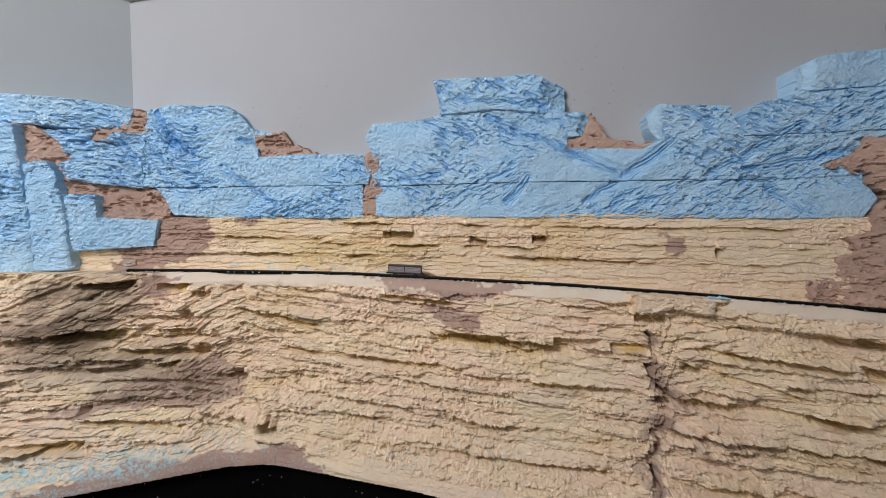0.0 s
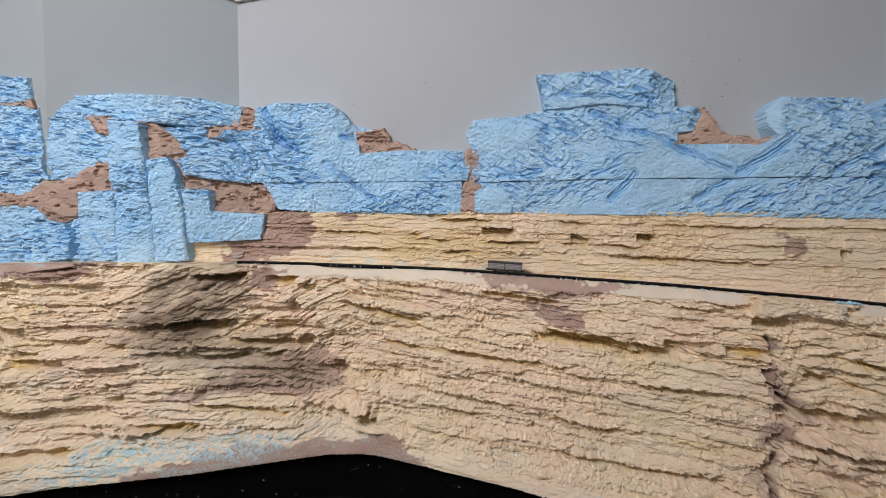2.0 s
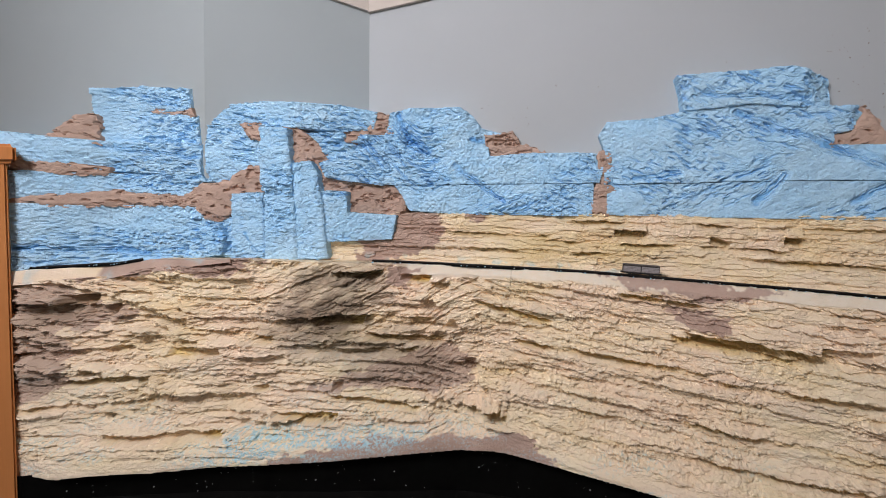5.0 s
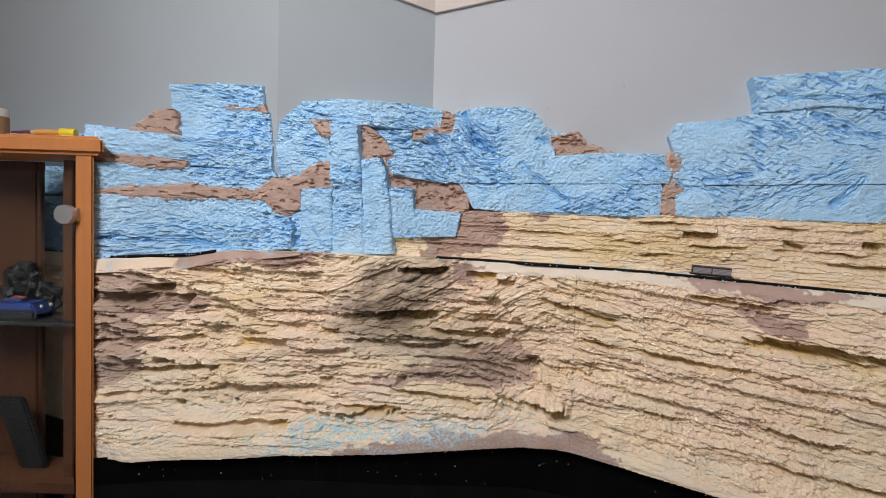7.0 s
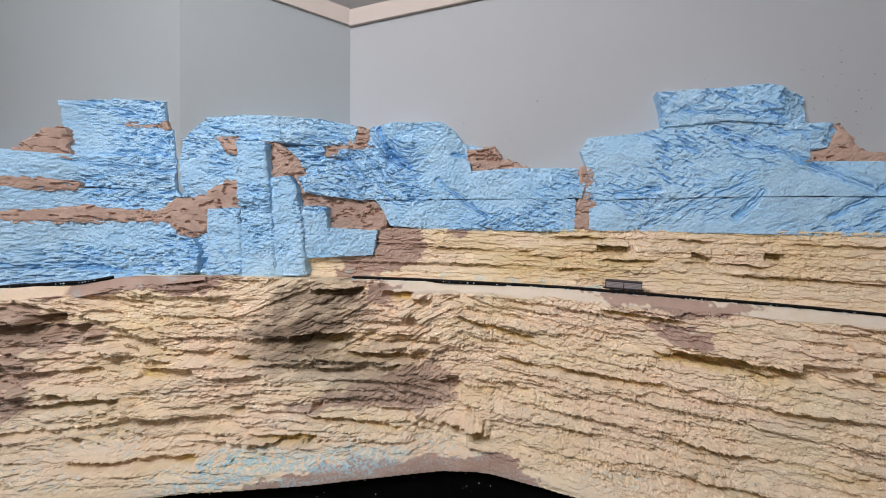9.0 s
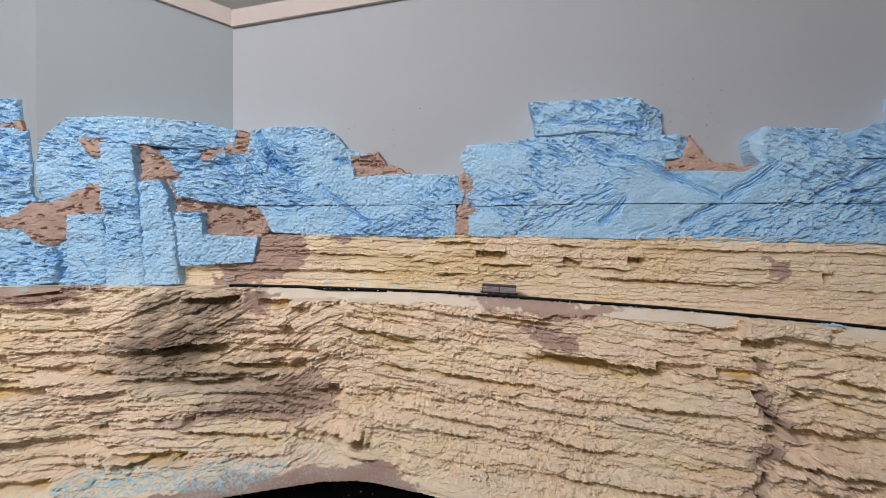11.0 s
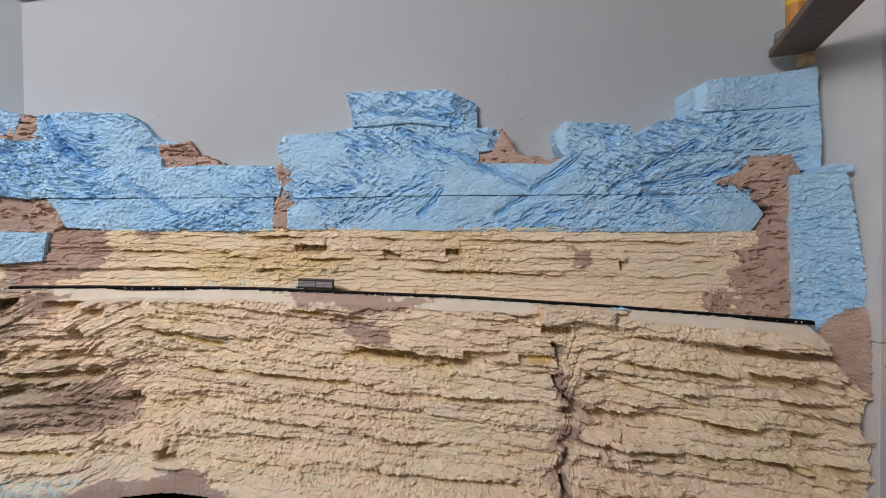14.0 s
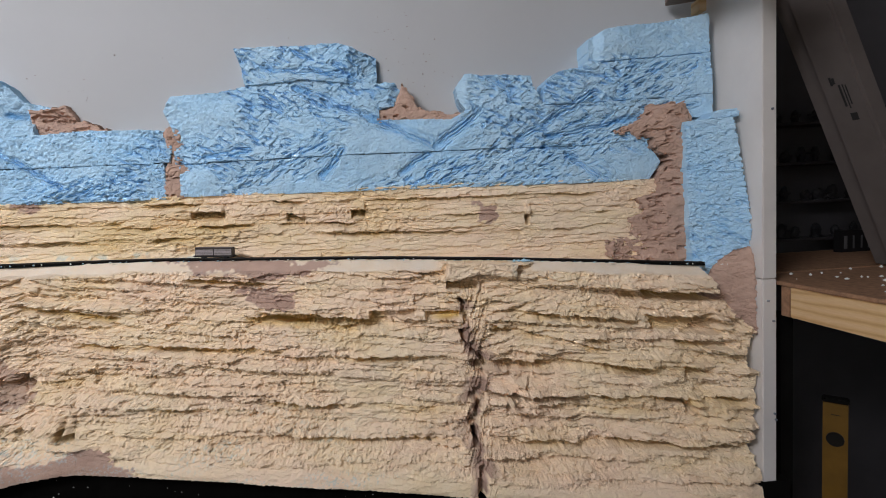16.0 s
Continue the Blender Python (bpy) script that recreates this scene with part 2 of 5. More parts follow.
def relief(name, poly, front, back, material, parent, paint=None, res=0.0012, jag=0.0015, rnd=0.004, grow=0.0, label=""):
    """A carved slab: its outline in x and z, its front y = front(x, z), its back y = back(x)."""
    poly = [tuple(p) for p in poly]
    xm, zm = sum(p[0] for p in poly) / len(poly), sum(p[1] for p in poly) / len(poly)
    poly = [(a + grow * float(np.sign(a - xm)), b + grow * float(np.sign(b - zm))) for a, b in poly]
    px, pz = [p[0] for p in poly], [p[1] for p in poly]
    xs, zs = np.arange(min(px) - 2 * res, max(px) + 3 * res, res), np.arange(min(pz) - 2 * res, max(pz) + 3 * res, res)
    x, z = np.meshgrid(xs, zs)
    cx, cz = (x[:-1, :-1] + x[1:, 1:]) / 2, (z[:-1, :-1] + z[1:, 1:]) / 2
    seed = int(abs(sum(px) * 1000 + sum(pz) * 700)) % 997
    keep = inside(poly, cx + jag * 2 * (fbm(cx * 120, cz * 120, 2, seed) - 0.5), cz + jag * 2 * (fbm(cx * 120, cz * 120, 2, seed + 9) - 0.5))
    y = front(x, z) + rnd * np.clip(1 - edge_distance(poly, x, z) / (1.6 * rnd + 1e-9), 0, 1) ** 2
    yb = back(x)
    y = np.minimum(y, yb - 0.002)
    idx = np.arange(x.size).reshape(x.shape)
    quads = [np.stack([idx[:-1, :-1], idx[:-1, 1:], idx[1:, 1:], idx[1:, :-1]], -1)[keep]]
    pad = np.pad(keep, 1)
    off = x.size
    left, right = keep & ~pad[1:-1, :-2], keep & ~pad[1:-1, 2:]
    low, high = keep & ~pad[:-2, 1:-1], keep & ~pad[2:, 1:-1]
    for mask, a, b in ((left, idx[1:, :-1], idx[:-1, :-1]), (right, idx[:-1, 1:], idx[1:, 1:]), (low, idx[:-1, :-1], idx[:-1, 1:]), (high, idx[1:, 1:], idx[1:, :-1])):
        p, q = a[mask], b[mask]
        quads.append(np.stack([q, p, p + off, q + off], -1))
    faces = np.concatenate(quads)
    verts = np.concatenate([np.stack([x, y, z], -1).reshape(-1, 3), np.stack([x, yb, z], -1).reshape(-1, 3)])
    used, inv = np.unique(faces, return_inverse=True)
    faces, verts = inv.reshape(-1, 4), verts[used]
    data = bpy.data.meshes.new(name)
    data.vertices.add(len(verts))
    data.vertices.foreach_set("co", verts.astype(np.float32).ravel())
    data.loops.add(faces.size)
    data.loops.foreach_set("vertex_index", faces.ravel().astype(np.int32))
    data.polygons.add(len(faces))
    data.polygons.foreach_set("loop_start", np.arange(0, faces.size, 4, dtype=np.int32))
    data.update(calc_edges=True)
    data.attributes.new("sharp_face", "BOOLEAN", "FACE").data.foreach_set("value", np.ones(len(faces), bool))
    if paint:
        for key, value in paint(x, z).items():
            a = data.attributes.new(key, "FLOAT", "POINT")
            v = np.broadcast_to(value, x.shape).ravel()
            a.data.foreach_set("value", np.concatenate([v, v])[used].astype(np.float32))
    data.validate()
    return link_part(name, data, material, parent, label)


# ---- plan of the layout ----
def curve_of(points):
    xs, ys = [p[0] for p in points], [p[1] for p in points]
    return lambda x: np.interp(x, xs, ys)


# wall face, front of the upper rock, front of the lower cliff, height of the track shelf, lower edge of the cliff
wall_y = curve_of([(-2.2, 0.790), (-0.700, 0.702), (-0.445, 0.855), (2.0, 0.855)])
rock_y = curve_of([(-1.40, 0.71), (-1.04, 0.640), (-0.99, 0.560), (-0.960, 0.541), (-0.930, 0.562), (-0.843, 0.639), (-0.714, 0.694), (-0.612, 0.714), (-0.524, 0.738), (-0.394, 0.802), (-0.34, 0.809), (-0.204, 0.830), (0.0, 0.832), (0.136, 0.83), (0.34, 0.819), (0.476, 0.806), (0.816, 0.792), (0.904, 0.782), (1.36, 0.748)])
cliff_y = curve_of([(-1.40, 0.69), (-1.05, 0.636), (-0.99, 0.562), (-0.958, 0.537), (-0.930, 0.545), (-0.83, 0.598), (-0.639, 0.67), (-0.449, 0.721), (-0.367, 0.748), (-0.231, 0.788), (-0.136, 0.790), (0.068, 0.778), (0.449, 0.748), (0.898, 0.704), (1.36, 0.68)])
shelf_z = curve_of([(-1.2, 1.590), (-0.95, 1.594), (-0.81, 1.603), (-0.76, 1.613), (-0.60, 1.615), (-0.50, 1.612), (-0.37, 1.609), (-0.03, 1.600), (0.05, 1.596), (0.33, 1.583), (0.51, 1.572), (0.82, 1.550), (1.0, 1.540)])
foot_z = curve_of([(-1.3, 1.232), (-0.92, 1.246), (-0.70, 1.250), (-0.43, 1.268), (-0.165, 1.291), (0.11, 1.257), (0.41, 1.215), (0.95, 1.150)])
shelf_drop = curve_of([(-1.2, 0.022), (-0.85, 0.019), (-0.77, 0.016), (-0.70, 0.010), (-0.62, 0.0)])
track_y = curve_of([(-1.4, 0.70), (-1.05, 0.650), (-0.94, 0.560), (-0.80, 0.625), (-0.60, 0.70), (-0.42, 0.765), (-0.30, 0.793), (-0.10, 0.808), (0.06, 0.806), (0.27, 0.795), (0.54, 0.765), (0.82, 0.722)])
deep_wall = lambda x: wall_y(x) + 0.0


# ---- room ----
def room():
    walls = (
        ("wall_north", [(-0.445, 0.855), (0.945, 0.855), (0.945, 0.905), (-0.465, 0.905)], 0, 2.6),
        ("wall_recess", [(-0.700, 0.702), (-0.445, 0.855), (-0.465, 0.905), (-0.75, 0.745)], 0, 2.6),
        ("wall_west_front", [(-2.2, 0.790), (-0.700, 0.702), (-0.73, 0.75), (-2.2, 0.84)], 0, 2.6),
        ("wall_west", [(-2.2, -2.2), (-2.2, 0.85), (-2.3, 0.85), (-2.3, -2.2)], 0, 2.6),
        ("wall_east", [(2.3, -2.2), (2.4, -2.2), (2.4, 1.9), (2.3, 1.9)], 0, 2.6),
        ("wall_store", [(0.905, 1.85), (2.3, 1.85), (2.3, 1.9), (0.905, 1.9)], 0, 2.6),
        ("wall_store_side", [(0.900, 0.9), (0.945, 0.9), (0.945, 1.85), (0.900, 1.85)], 0, 2.6),
    )
    for name, plan, z0, z1 in walls:
        # store and east walls coloured dark: the corner is unlit, and bounce stays low
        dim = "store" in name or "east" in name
        tagged(part(name, prism_bm(plan, z0, z1), DIM if dim else WALL_COOL_SHADE if name in ("wall_recess", "wall_west_front", "wall_west") else WALL), "wall of the storage corner, coloured dark for its missing light" if dim else "pale grey painted plaster wall", "wall", kind="structure")
    # the wall behind the camera has one wide window
    tagged(part("wall_south", merge(box_bm((4.6, 0.1, 1.5), (0, -2.25, 0.75)), box_bm((4.6, 0.1, 0.15), (0, -2.25, 2.525)),
                                    box_bm((0.6, 0.1, 0.95), (-2.0, -2.25, 1.975)), box_bm((2.6, 0.1, 0.95), (1.0, -2.25, 1.975))), WALL),
           "pale grey painted plaster wall with a window opening", "wall", kind="structure")
    tagged(box("floor", (4.7, 4.3, 0.05), (0, -0.15, -0.025), FLOOR), "dark wooden floor boards", "floor", kind="structure")
    tagged(box("ceiling", (4.9, 4.4, 0.05), (0, -0.15, 2.625), CEIL), "pale painted ceiling", "ceiling", kind="structure")


room()


def cornice(name, a, b, z0, z1, depth, label):
    """A painted board along the top of a wall from a to b, rising from z0 to z1."""
    a, b = Vector((*a, z0)), Vector((*b, z1))
    side = (b - a).cross(Vector((0, 0, 1))).normalized() * depth
    high = Vector((0, 0, 0.031))
    bm = bmesh.new()
    v = [bm.verts.new(p) for p in (a, b, b + high, a + high, a + side, b + side, b + side + high, a + side + high)]
    for f in ((0, 1, 2, 3), (4, 7, 6, 5), (0, 4, 5, 1), (3, 2, 6, 7), (0, 3, 7, 4), (1, 5, 6, 2)):
        bm.faces.new([v[i] for i in f])
    bmesh.ops.recalc_face_normals(bm, faces=bm.faces[:])
    return tagged(part(name, bm, TRIM), label, "cornice", kind="structure")


cornice("trim_north", (-0.445, 0.855), (0.945, 0.855), 2.093, 2.245, 0.008, "pink-cream painted cornice board along the wall top")
cornice("trim_recess", (-0.700, 0.702), (-0.448, 0.853), 2.152, 2.095, 0.008, "pink-cream painted cornice board in the corner")


def ceiling_slope(name, a, b, z0, z1):
    """The sloping ceiling that rises from the cornice into the room."""
    a, b = Vector((*a, z0 + 0.031)), Vector((*b, z1 + 0.031))
    into = (b - a).cross(Vector((0, 0, 1))).normalized() * 0.30 + Vector((0, 0, 0.26))
    bm = bmesh.new()
    bm.faces.new([bm.verts.new(p) for p in (a, b, b + into, a + into)])
    bmesh.ops.solidify(bm, geom=bm.faces[:], thickness=-0.02)
    bmesh.ops.recalc_face_normals(bm, faces=bm.faces[:])
    return tagged(part(name, bm, CEIL), "pale grey sloping ceiling above the cornice", "ceiling", kind="structure")


ceiling_slope("ceiling_slope_north", (-0.445, 0.855), (0.945, 0.855), 2.093, 2.245)
ceiling_slope("ceiling_slope_recess", (-0.700, 0.702), (-0.448, 0.853), 2.152, 2.095)


# ---- carving ----
def plates(x, z, dip, th, length, seed, rag=1.0):
    """Rows of split slabs, each with its own depth and tilt; about -1 to 1."""
    ragged = 0.0030 * (fbm(x * 14, z * 12, 2, seed + 1) - 0.5) + 0.0034 * (fbm(x * 150, z * 110, 2, seed + 4) - 0.5)
    s = (z + dip * x + 0.010 * (fbm(x * 3, z * 3, 2, seed) - 0.5) + 1.6 * rag * ragged) / th
    k = np.floor(s)
    f = s - k
    u = x / length + 7.3 * lattice(k.astype(np.int64), k.astype(np.int64) * 0 + 5, seed) + 0.35 * rag * (fbm(x * 50, z * 90, 2, seed + 2) - 0.5)
    j = np.floor(u)
    g = u - j
    ji, ki = j.astype(np.int64), k.astype(np.int64)
    tilt, turn = lattice(ji, ki, seed + 1) - 0.5, lattice(ji, ki, seed + 2) - 0.5
    run = smooth(0.55, 1.0, g)
    h = lattice(ji, ki, seed) * (1 - run) + lattice(ji + 1, ki, seed) * run
    uu = u + 7.3 * (lattice(ki + 1, ki * 0 + 5, seed) - lattice(ki, ki * 0 + 5, seed))
    over = lattice(np.floor(uu).astype(np.int64), ki + 1, seed)
    h = h + np.minimum(over - h, 0) * smooth(0.35, 1.0, f)
    ends = 1 - run
    return (h - 0.5) * 1.6 + (0.9 * tilt - 0.45) * (f - 0.5) * ends + 0.7 * turn * (g - 0.5) * ends - 0.03 * (1 - smooth(0.0, 0.12, f))


def facets(x, z, wide, high, dip, seed):
    """Chips broken out side by side, each a small tilted plane with sharp edges; about -1 to 1."""
    u, v = x / wide + 0.30 * (fbm(x * 90, z * 90, 2, seed + 7) - 0.5), (z + dip * x) / high + 0.5 * (fbm(x * 70, z * 70, 2, seed + 8) - 0.5)
    i, j = np.floor(u).astype(np.int64), np.floor(v).astype(np.int64)
    best = np.full(x.shape, 9.0)
    ia, jb, ub, vb = i, j, u, v
    for di in (-1, 0, 1):
        for dj in (-1, 0, 1):
            a, b = i + di, j + dj
            du, dv = u - a - 0.1 - 0.8 * lattice(a, b, seed), v - b - 0.1 - 0.8 * lattice(a, b, seed + 1)
            d = du * du + dv * dv
            near = d < best
            best = np.where(near, d, best)
            ia, jb, ub, vb = np.where(near, a, ia), np.where(near, b, jb), np.where(near, du, ub), np.where(near, dv, vb)
    return 1.3 * (lattice(ia, jb, seed + 2) - 0.5) + 1.1 * (lattice(ia, jb, seed + 3) - 0.5) * ub - (0.15 + 0.75 * lattice(ia, jb, seed + 4)) * vb


def strata(x, z, dip=0.05, seed=1):
    """Broken rock layers; positive stands out."""
    broken = smooth(0.30, 0.60, fbm(x * 5, z * 8, 2, seed + 15))
    return 0.0085 * plates(x, z, dip, 0.034, 0.19, seed) + broken * 0.0045 * plates(x, z, dip + 0.02, 0.0145, 0.075, seed + 5) + (0.3 + 0.7 * broken) * 0.0010 * plates(x, z, dip - 0.02, 0.0062, 0.035, seed + 9) + 0.005 * (fbm(x * 16, z * 60, 3, seed + 17) - 0.5)


def flakes(x, z, dip, seed, amp=0.02):
    """Splintered plates that lie along the layers."""
    gate = smooth(0.35, 0.6, fbm(x * 6, z * 9, 2, seed + 3))
    return amp * gate * (0.32 * plates(x, z, dip, 0.017, 0.060, seed) + 0.11 * plates(x, z, dip, 0.0075, 0.030, seed + 6)) + 0.25 * amp * (fbm(x * 9, (z + dip * x) * 30, 3, seed + 2) - 0.5)


def torn(x, z, seed=1, size=1.0):
    """Foam torn off in chips."""
    calm = 0.40 + 0.9 * smooth(0.35, 0.65, fbm(x * 11, z * 15, 2, seed + 12))
    a = 1.2 * facets(x, z, 0.013, 0.0075, 0.15, seed) + 0.8 * facets(x, z, 0.0055, 0.0036, -0.2, seed + 3)
    b = np.abs(fbm(x * 22 + z * 20, z * 36 - x * 12, 3, seed + 4) - 0.5)
    c = fbm(x * 240, z * 270, 2, seed + 8) - 0.5
    return size * (0.0025 * a * calm - 0.009 * b + 0.0062 * c * calm)


def ledges(x, z, rows):
    """Undercut ledges: x0, z0, x1, z1, depth, height."""
    out, shade = 0, 0
    for x0, z0, x1, z1, depth, height in rows:
        height = 1.5 * height
        row = x[:1]
        t = (row - x0) / (x1 - x0)
        zl = z0 + (z1 - z0) * t + 0.006 * (fbm(row * 20, row * 0 + z0 * 50, 3, 7) - 0.5) + 0.004 * (fbm(row * 130, row * 0 + z0 * 30, 2, 9) - 0.5)
        ends = smooth(0, 0.10, t) * smooth(0, 0.10, 1 - t) * (0.22 + 0.78 * smooth(0.38, 0.60, fbm(row * 17, row * 0 + z0 * 90, 3, 8)))
        ends = np.where(abs(x1 - x0) < 0.06, smooth(0, 0.08, t) * smooth(0, 0.08, 1 - t), ends)
        v = zl - z
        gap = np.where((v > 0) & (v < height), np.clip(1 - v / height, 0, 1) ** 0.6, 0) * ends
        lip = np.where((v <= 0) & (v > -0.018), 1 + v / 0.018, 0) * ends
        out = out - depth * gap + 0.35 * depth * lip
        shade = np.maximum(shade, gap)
    return out, shade


def streaks(x, z, rows):
    """Scored grooves: x0, z0, x1, z1, width."""
    cut = 0
    for x0, z0, x1, z1, w in rows:
        wx = x + 0.008 * (fbm(x * 40, z * 40, 3, 11, 0.7) - 0.5)
        wz = z + 0.010 * (fbm(x * 40, z * 40, 3, 14, 0.7) - 0.5)
        d, t = line_distance(wx, wz, x0, z0, x1, z1)
        w = w * (0.55 + 0.9 * fbm(t * 9, t * 0 + x0 * 40, 3, 18))
        along = ((x - x0) * (x1 - x0) + (z - z0) * (z1 - z0)) / math.hypot(x1 - x0, z1 - z0)
        strand = smooth(0.36, 0.56, fbm(along * 22, d * 420, 3, 19, 0.6))
        cut = np.maximum(cut, np.clip(1 - d / w, 0, 1) ** 0.7 * (0.30 + 0.70 * strand))
    return cut


SCORES_RIGHT = [(0.20, 1.865, 0.413, 1.767, 0.012), (0.421, 1.762, 0.497, 1.815, 0.012), (0.548, 1.761, 0.61, 1.79, 0.010), (0.60, 1.788, 0.686, 1.838, 0.013),
                (0.606, 1.766, 0.86, 1.812, 0.009), (0.361, 1.721, 0.408, 1.748, 0.008), (0.600, 1.752, 0.655, 1.750, 0.008), (0.233, 1.721, 0.270, 1.763, 0.010),
                (0.152, 1.895, 0.296, 1.881, 0.009), (0.051, 1.762, 0.119, 1.769, 0.009), (0.640, 1.742, 0.688, 1.698, 0.011), (0.500, 1.872, 0.548, 1.845, 0.013)]
SCORES_LEFT = [(-0.258, 1.785, -0.170, 1.721, 0.009), (-0.232, 1.835, -0.198, 1.829, 0.008), (-0.367, 1.880, -0.345, 1.83, 0.014), (-0.345, 1.835, -0.31, 1.812, 0.012),
               (-0.86, 1.810, -0.72, 1.795, 0.010), (-0.95, 1.632, -0.74, 1.622, 0.012), (-0.62, 1.66, -0.60, 1.63, 0.008), (-0.44, 1.818, -0.41, 1.835, 0.009)]


def dashes(x, z):
    """Short pits torn along the grain of the foam, and where they gather."""
    gate = smooth(0.36, 0.62, fbm(x * 9, z * 13, 2, 170))
    turn = smooth(0.47, 0.53, fbm(x * 5 + 3, z * 7, 2, 171)) * smooth(-0.35, -0.2, x)
    flat = 1 - smooth(-0.45, -0.30, x)
    a = fbm((x + 0.45 * z) * 62, (z - (0.42 - 0.40 * flat) * x) * 230, 3, 172, 0.6)
    b = fbm((x - 0.5 * z) * 62, (z + 0.50 * x) * 230, 3, 173, 0.6)
    d = a * (1 - turn) + b * turn
    return smooth(0.56, 0.70, d), gate


def carved(x, z, seed, size):
    dash, gate = dashes(x, z)
    a = 1.3 * facets(x, z, 0.016, 0.0085, 0.22, seed) + 0.8 * facets(x, z, 0.0065, 0.0040, -0.10, seed + 3)
    b = np.abs(fbm(x * 20 + z * 18, z * 34 - x * 10, 3, seed + 4) - 0.5)
    c = fbm(x * 250, z * 280, 2, seed + 8) - 0.5
    calm = 1 - 0.6 * smooth(-0.02, 0.06, x)
    # slanting strokes of the knife on the bigger peaks
    ct, sn = 0.77, 0.64
    a = a + (1 - calm) * 1.5 * (0.3 + 0.9 * gate) * facets(x * ct + z * sn, z * ct - x * sn, 0.040, 0.0065, 0.0, seed + 20)
    return 1.08 * size * (0.0026 * calm * a * (0.14 + 1.0 * gate) - 0.008 * b + 0.0046 * calm * c - 0.0045 * dash * (0.12 + 0.88 * gate))


def blue_front(off, seed, size=1.0):
    rows = SCORES_RIGHT if seed < 50 else SCORES_LEFT
    side = seed // 30 * 30

    def front(x, z):
        lean = off(x, z) if callable(off) else off
        broad = fbm(x * 8 + z * 5, z * 13 - x * 4, 3, side) - 0.5
        return rock_y(x) + lean - carved(x, z, side + 1, size) - 0.015 * broad - 0.003 * (fbm(x * 20, z * 20, 2, seed) - 0.5) + 0.0065 * streaks(x, z, rows)
    return front


def blue_paint(seed):
    def paint(x, z):
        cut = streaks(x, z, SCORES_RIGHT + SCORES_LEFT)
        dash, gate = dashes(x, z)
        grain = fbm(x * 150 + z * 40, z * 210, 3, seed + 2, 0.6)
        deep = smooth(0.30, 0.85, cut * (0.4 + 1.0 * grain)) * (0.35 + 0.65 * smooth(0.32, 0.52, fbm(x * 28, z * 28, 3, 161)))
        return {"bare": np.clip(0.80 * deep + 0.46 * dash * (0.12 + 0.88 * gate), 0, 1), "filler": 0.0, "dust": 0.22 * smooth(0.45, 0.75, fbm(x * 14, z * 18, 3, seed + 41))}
    return paint


def foam_block(poly, parent, seed, off=0.0, size=1.0, back=deep_wall, label="", jag=0.0004, rnd=0.0006):
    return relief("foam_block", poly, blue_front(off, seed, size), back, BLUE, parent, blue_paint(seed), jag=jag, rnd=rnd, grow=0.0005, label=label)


def filler_patch(poly, parent, off=0.004, seed=5, jag=0.004):
    def front(x, z):
        lean = off(x) if callable(off) else off
        return rock_y(x) + lean - 0.010 * (fbm(x * 20, z * 34, 4, seed) - 0.5) - 0.30 * torn(x, z, seed + 3) + 0.006 * smooth(0.60, 0.70, fbm(x * 70, z * 150, 3, seed + 31, 0.6))
    return relief("filler_patch", poly, front, deep_wall, FILLER, parent, jag=jag, rnd=0.003)


# ---- upper rock on the back wall ----
ridge = thing("rock_ridge", "carved pale blue foam mountain ridge glued to the wall", "model scenery")


def ridge_lean(x, z):
    """The broken ends between the peaks lie further back."""
    return -0.003 + 0.030 * (1 - smooth(0.447, 0.476, x)) * smooth(0.400, 0.425, x) * smooth(1.812, 1.824, z) + 0.012 * smooth(0.345, 0.374, x) * (1 - smooth(0.400, 0.410, x)) * smooth(1.820, 1.830, z)


foam_block([(0.008, 1.75), (0.233, 1.753), (0.475, 1.751), (0.663, 1.751), (0.772, 1.756), (0.795, 1.718), (0.776, 1.69), (0.662, 1.689), (0.287, 1.695), (0.026, 1.699), (0.008, 1.701)], ridge, 21, 0.0)
foam_block([(0.003, 1.752), (0.233, 1.755), (0.475, 1.753), (0.663, 1.752), (0.795, 1.756), (0.786, 1.769), (0.72, 1.771), (0.767, 1.791), (0.881, 1.787), (0.881, 1.823), (0.626, 1.818), (0.6, 1.818), (0.585, 1.849), (0.58, 1.866), (0.473, 1.872), (0.459, 1.856), (0.462, 1.836), (0.472, 1.815), (0.447, 1.802), (0.412, 1.805), (0.333, 1.809), (0.333, 1.824), (0.356, 1.828), (0.372, 1.848), (0.361, 1.865), (0.293, 1.866), (0.219, 1.875), (0.121, 1.869), (0.075, 1.86), (0.005, 1.858), (-0.008, 1.836), (0.002, 1.809)], ridge, 22, ridge_lean)
foam_block([(0.123, 1.87), (0.119, 1.897), (0.111, 1.927), (0.203, 1.927), (0.272, 1.929), (0.331, 1.913), (0.33, 1.867), (0.293, 1.866), (0.219, 1.876)], ridge, 24, lambda x, z: -0.008 + 0.026 * np.clip((x - 0.290) / 0.04, 0, 1))
foam_block([(0.626, 1.82), (0.881, 1.825), (0.881, 1.891), (0.702, 1.882), (0.679, 1.885), (0.665, 1.877), (0.627, 1.87), (0.608, 1.86), (0.6, 1.82)], ridge, 27, -0.002)
foam_block([(0.683, 1.886), (0.682, 1.924), (0.712, 1.937), (0.759, 1.941), (0.797, 1.944), (0.851, 1.951), (0.881, 1.955), (0.881, 1.894), (0.702, 1.886)], ridge, 28, lambda x, z: 0.010 * (1 - smooth(0.690, 0.705, x)))
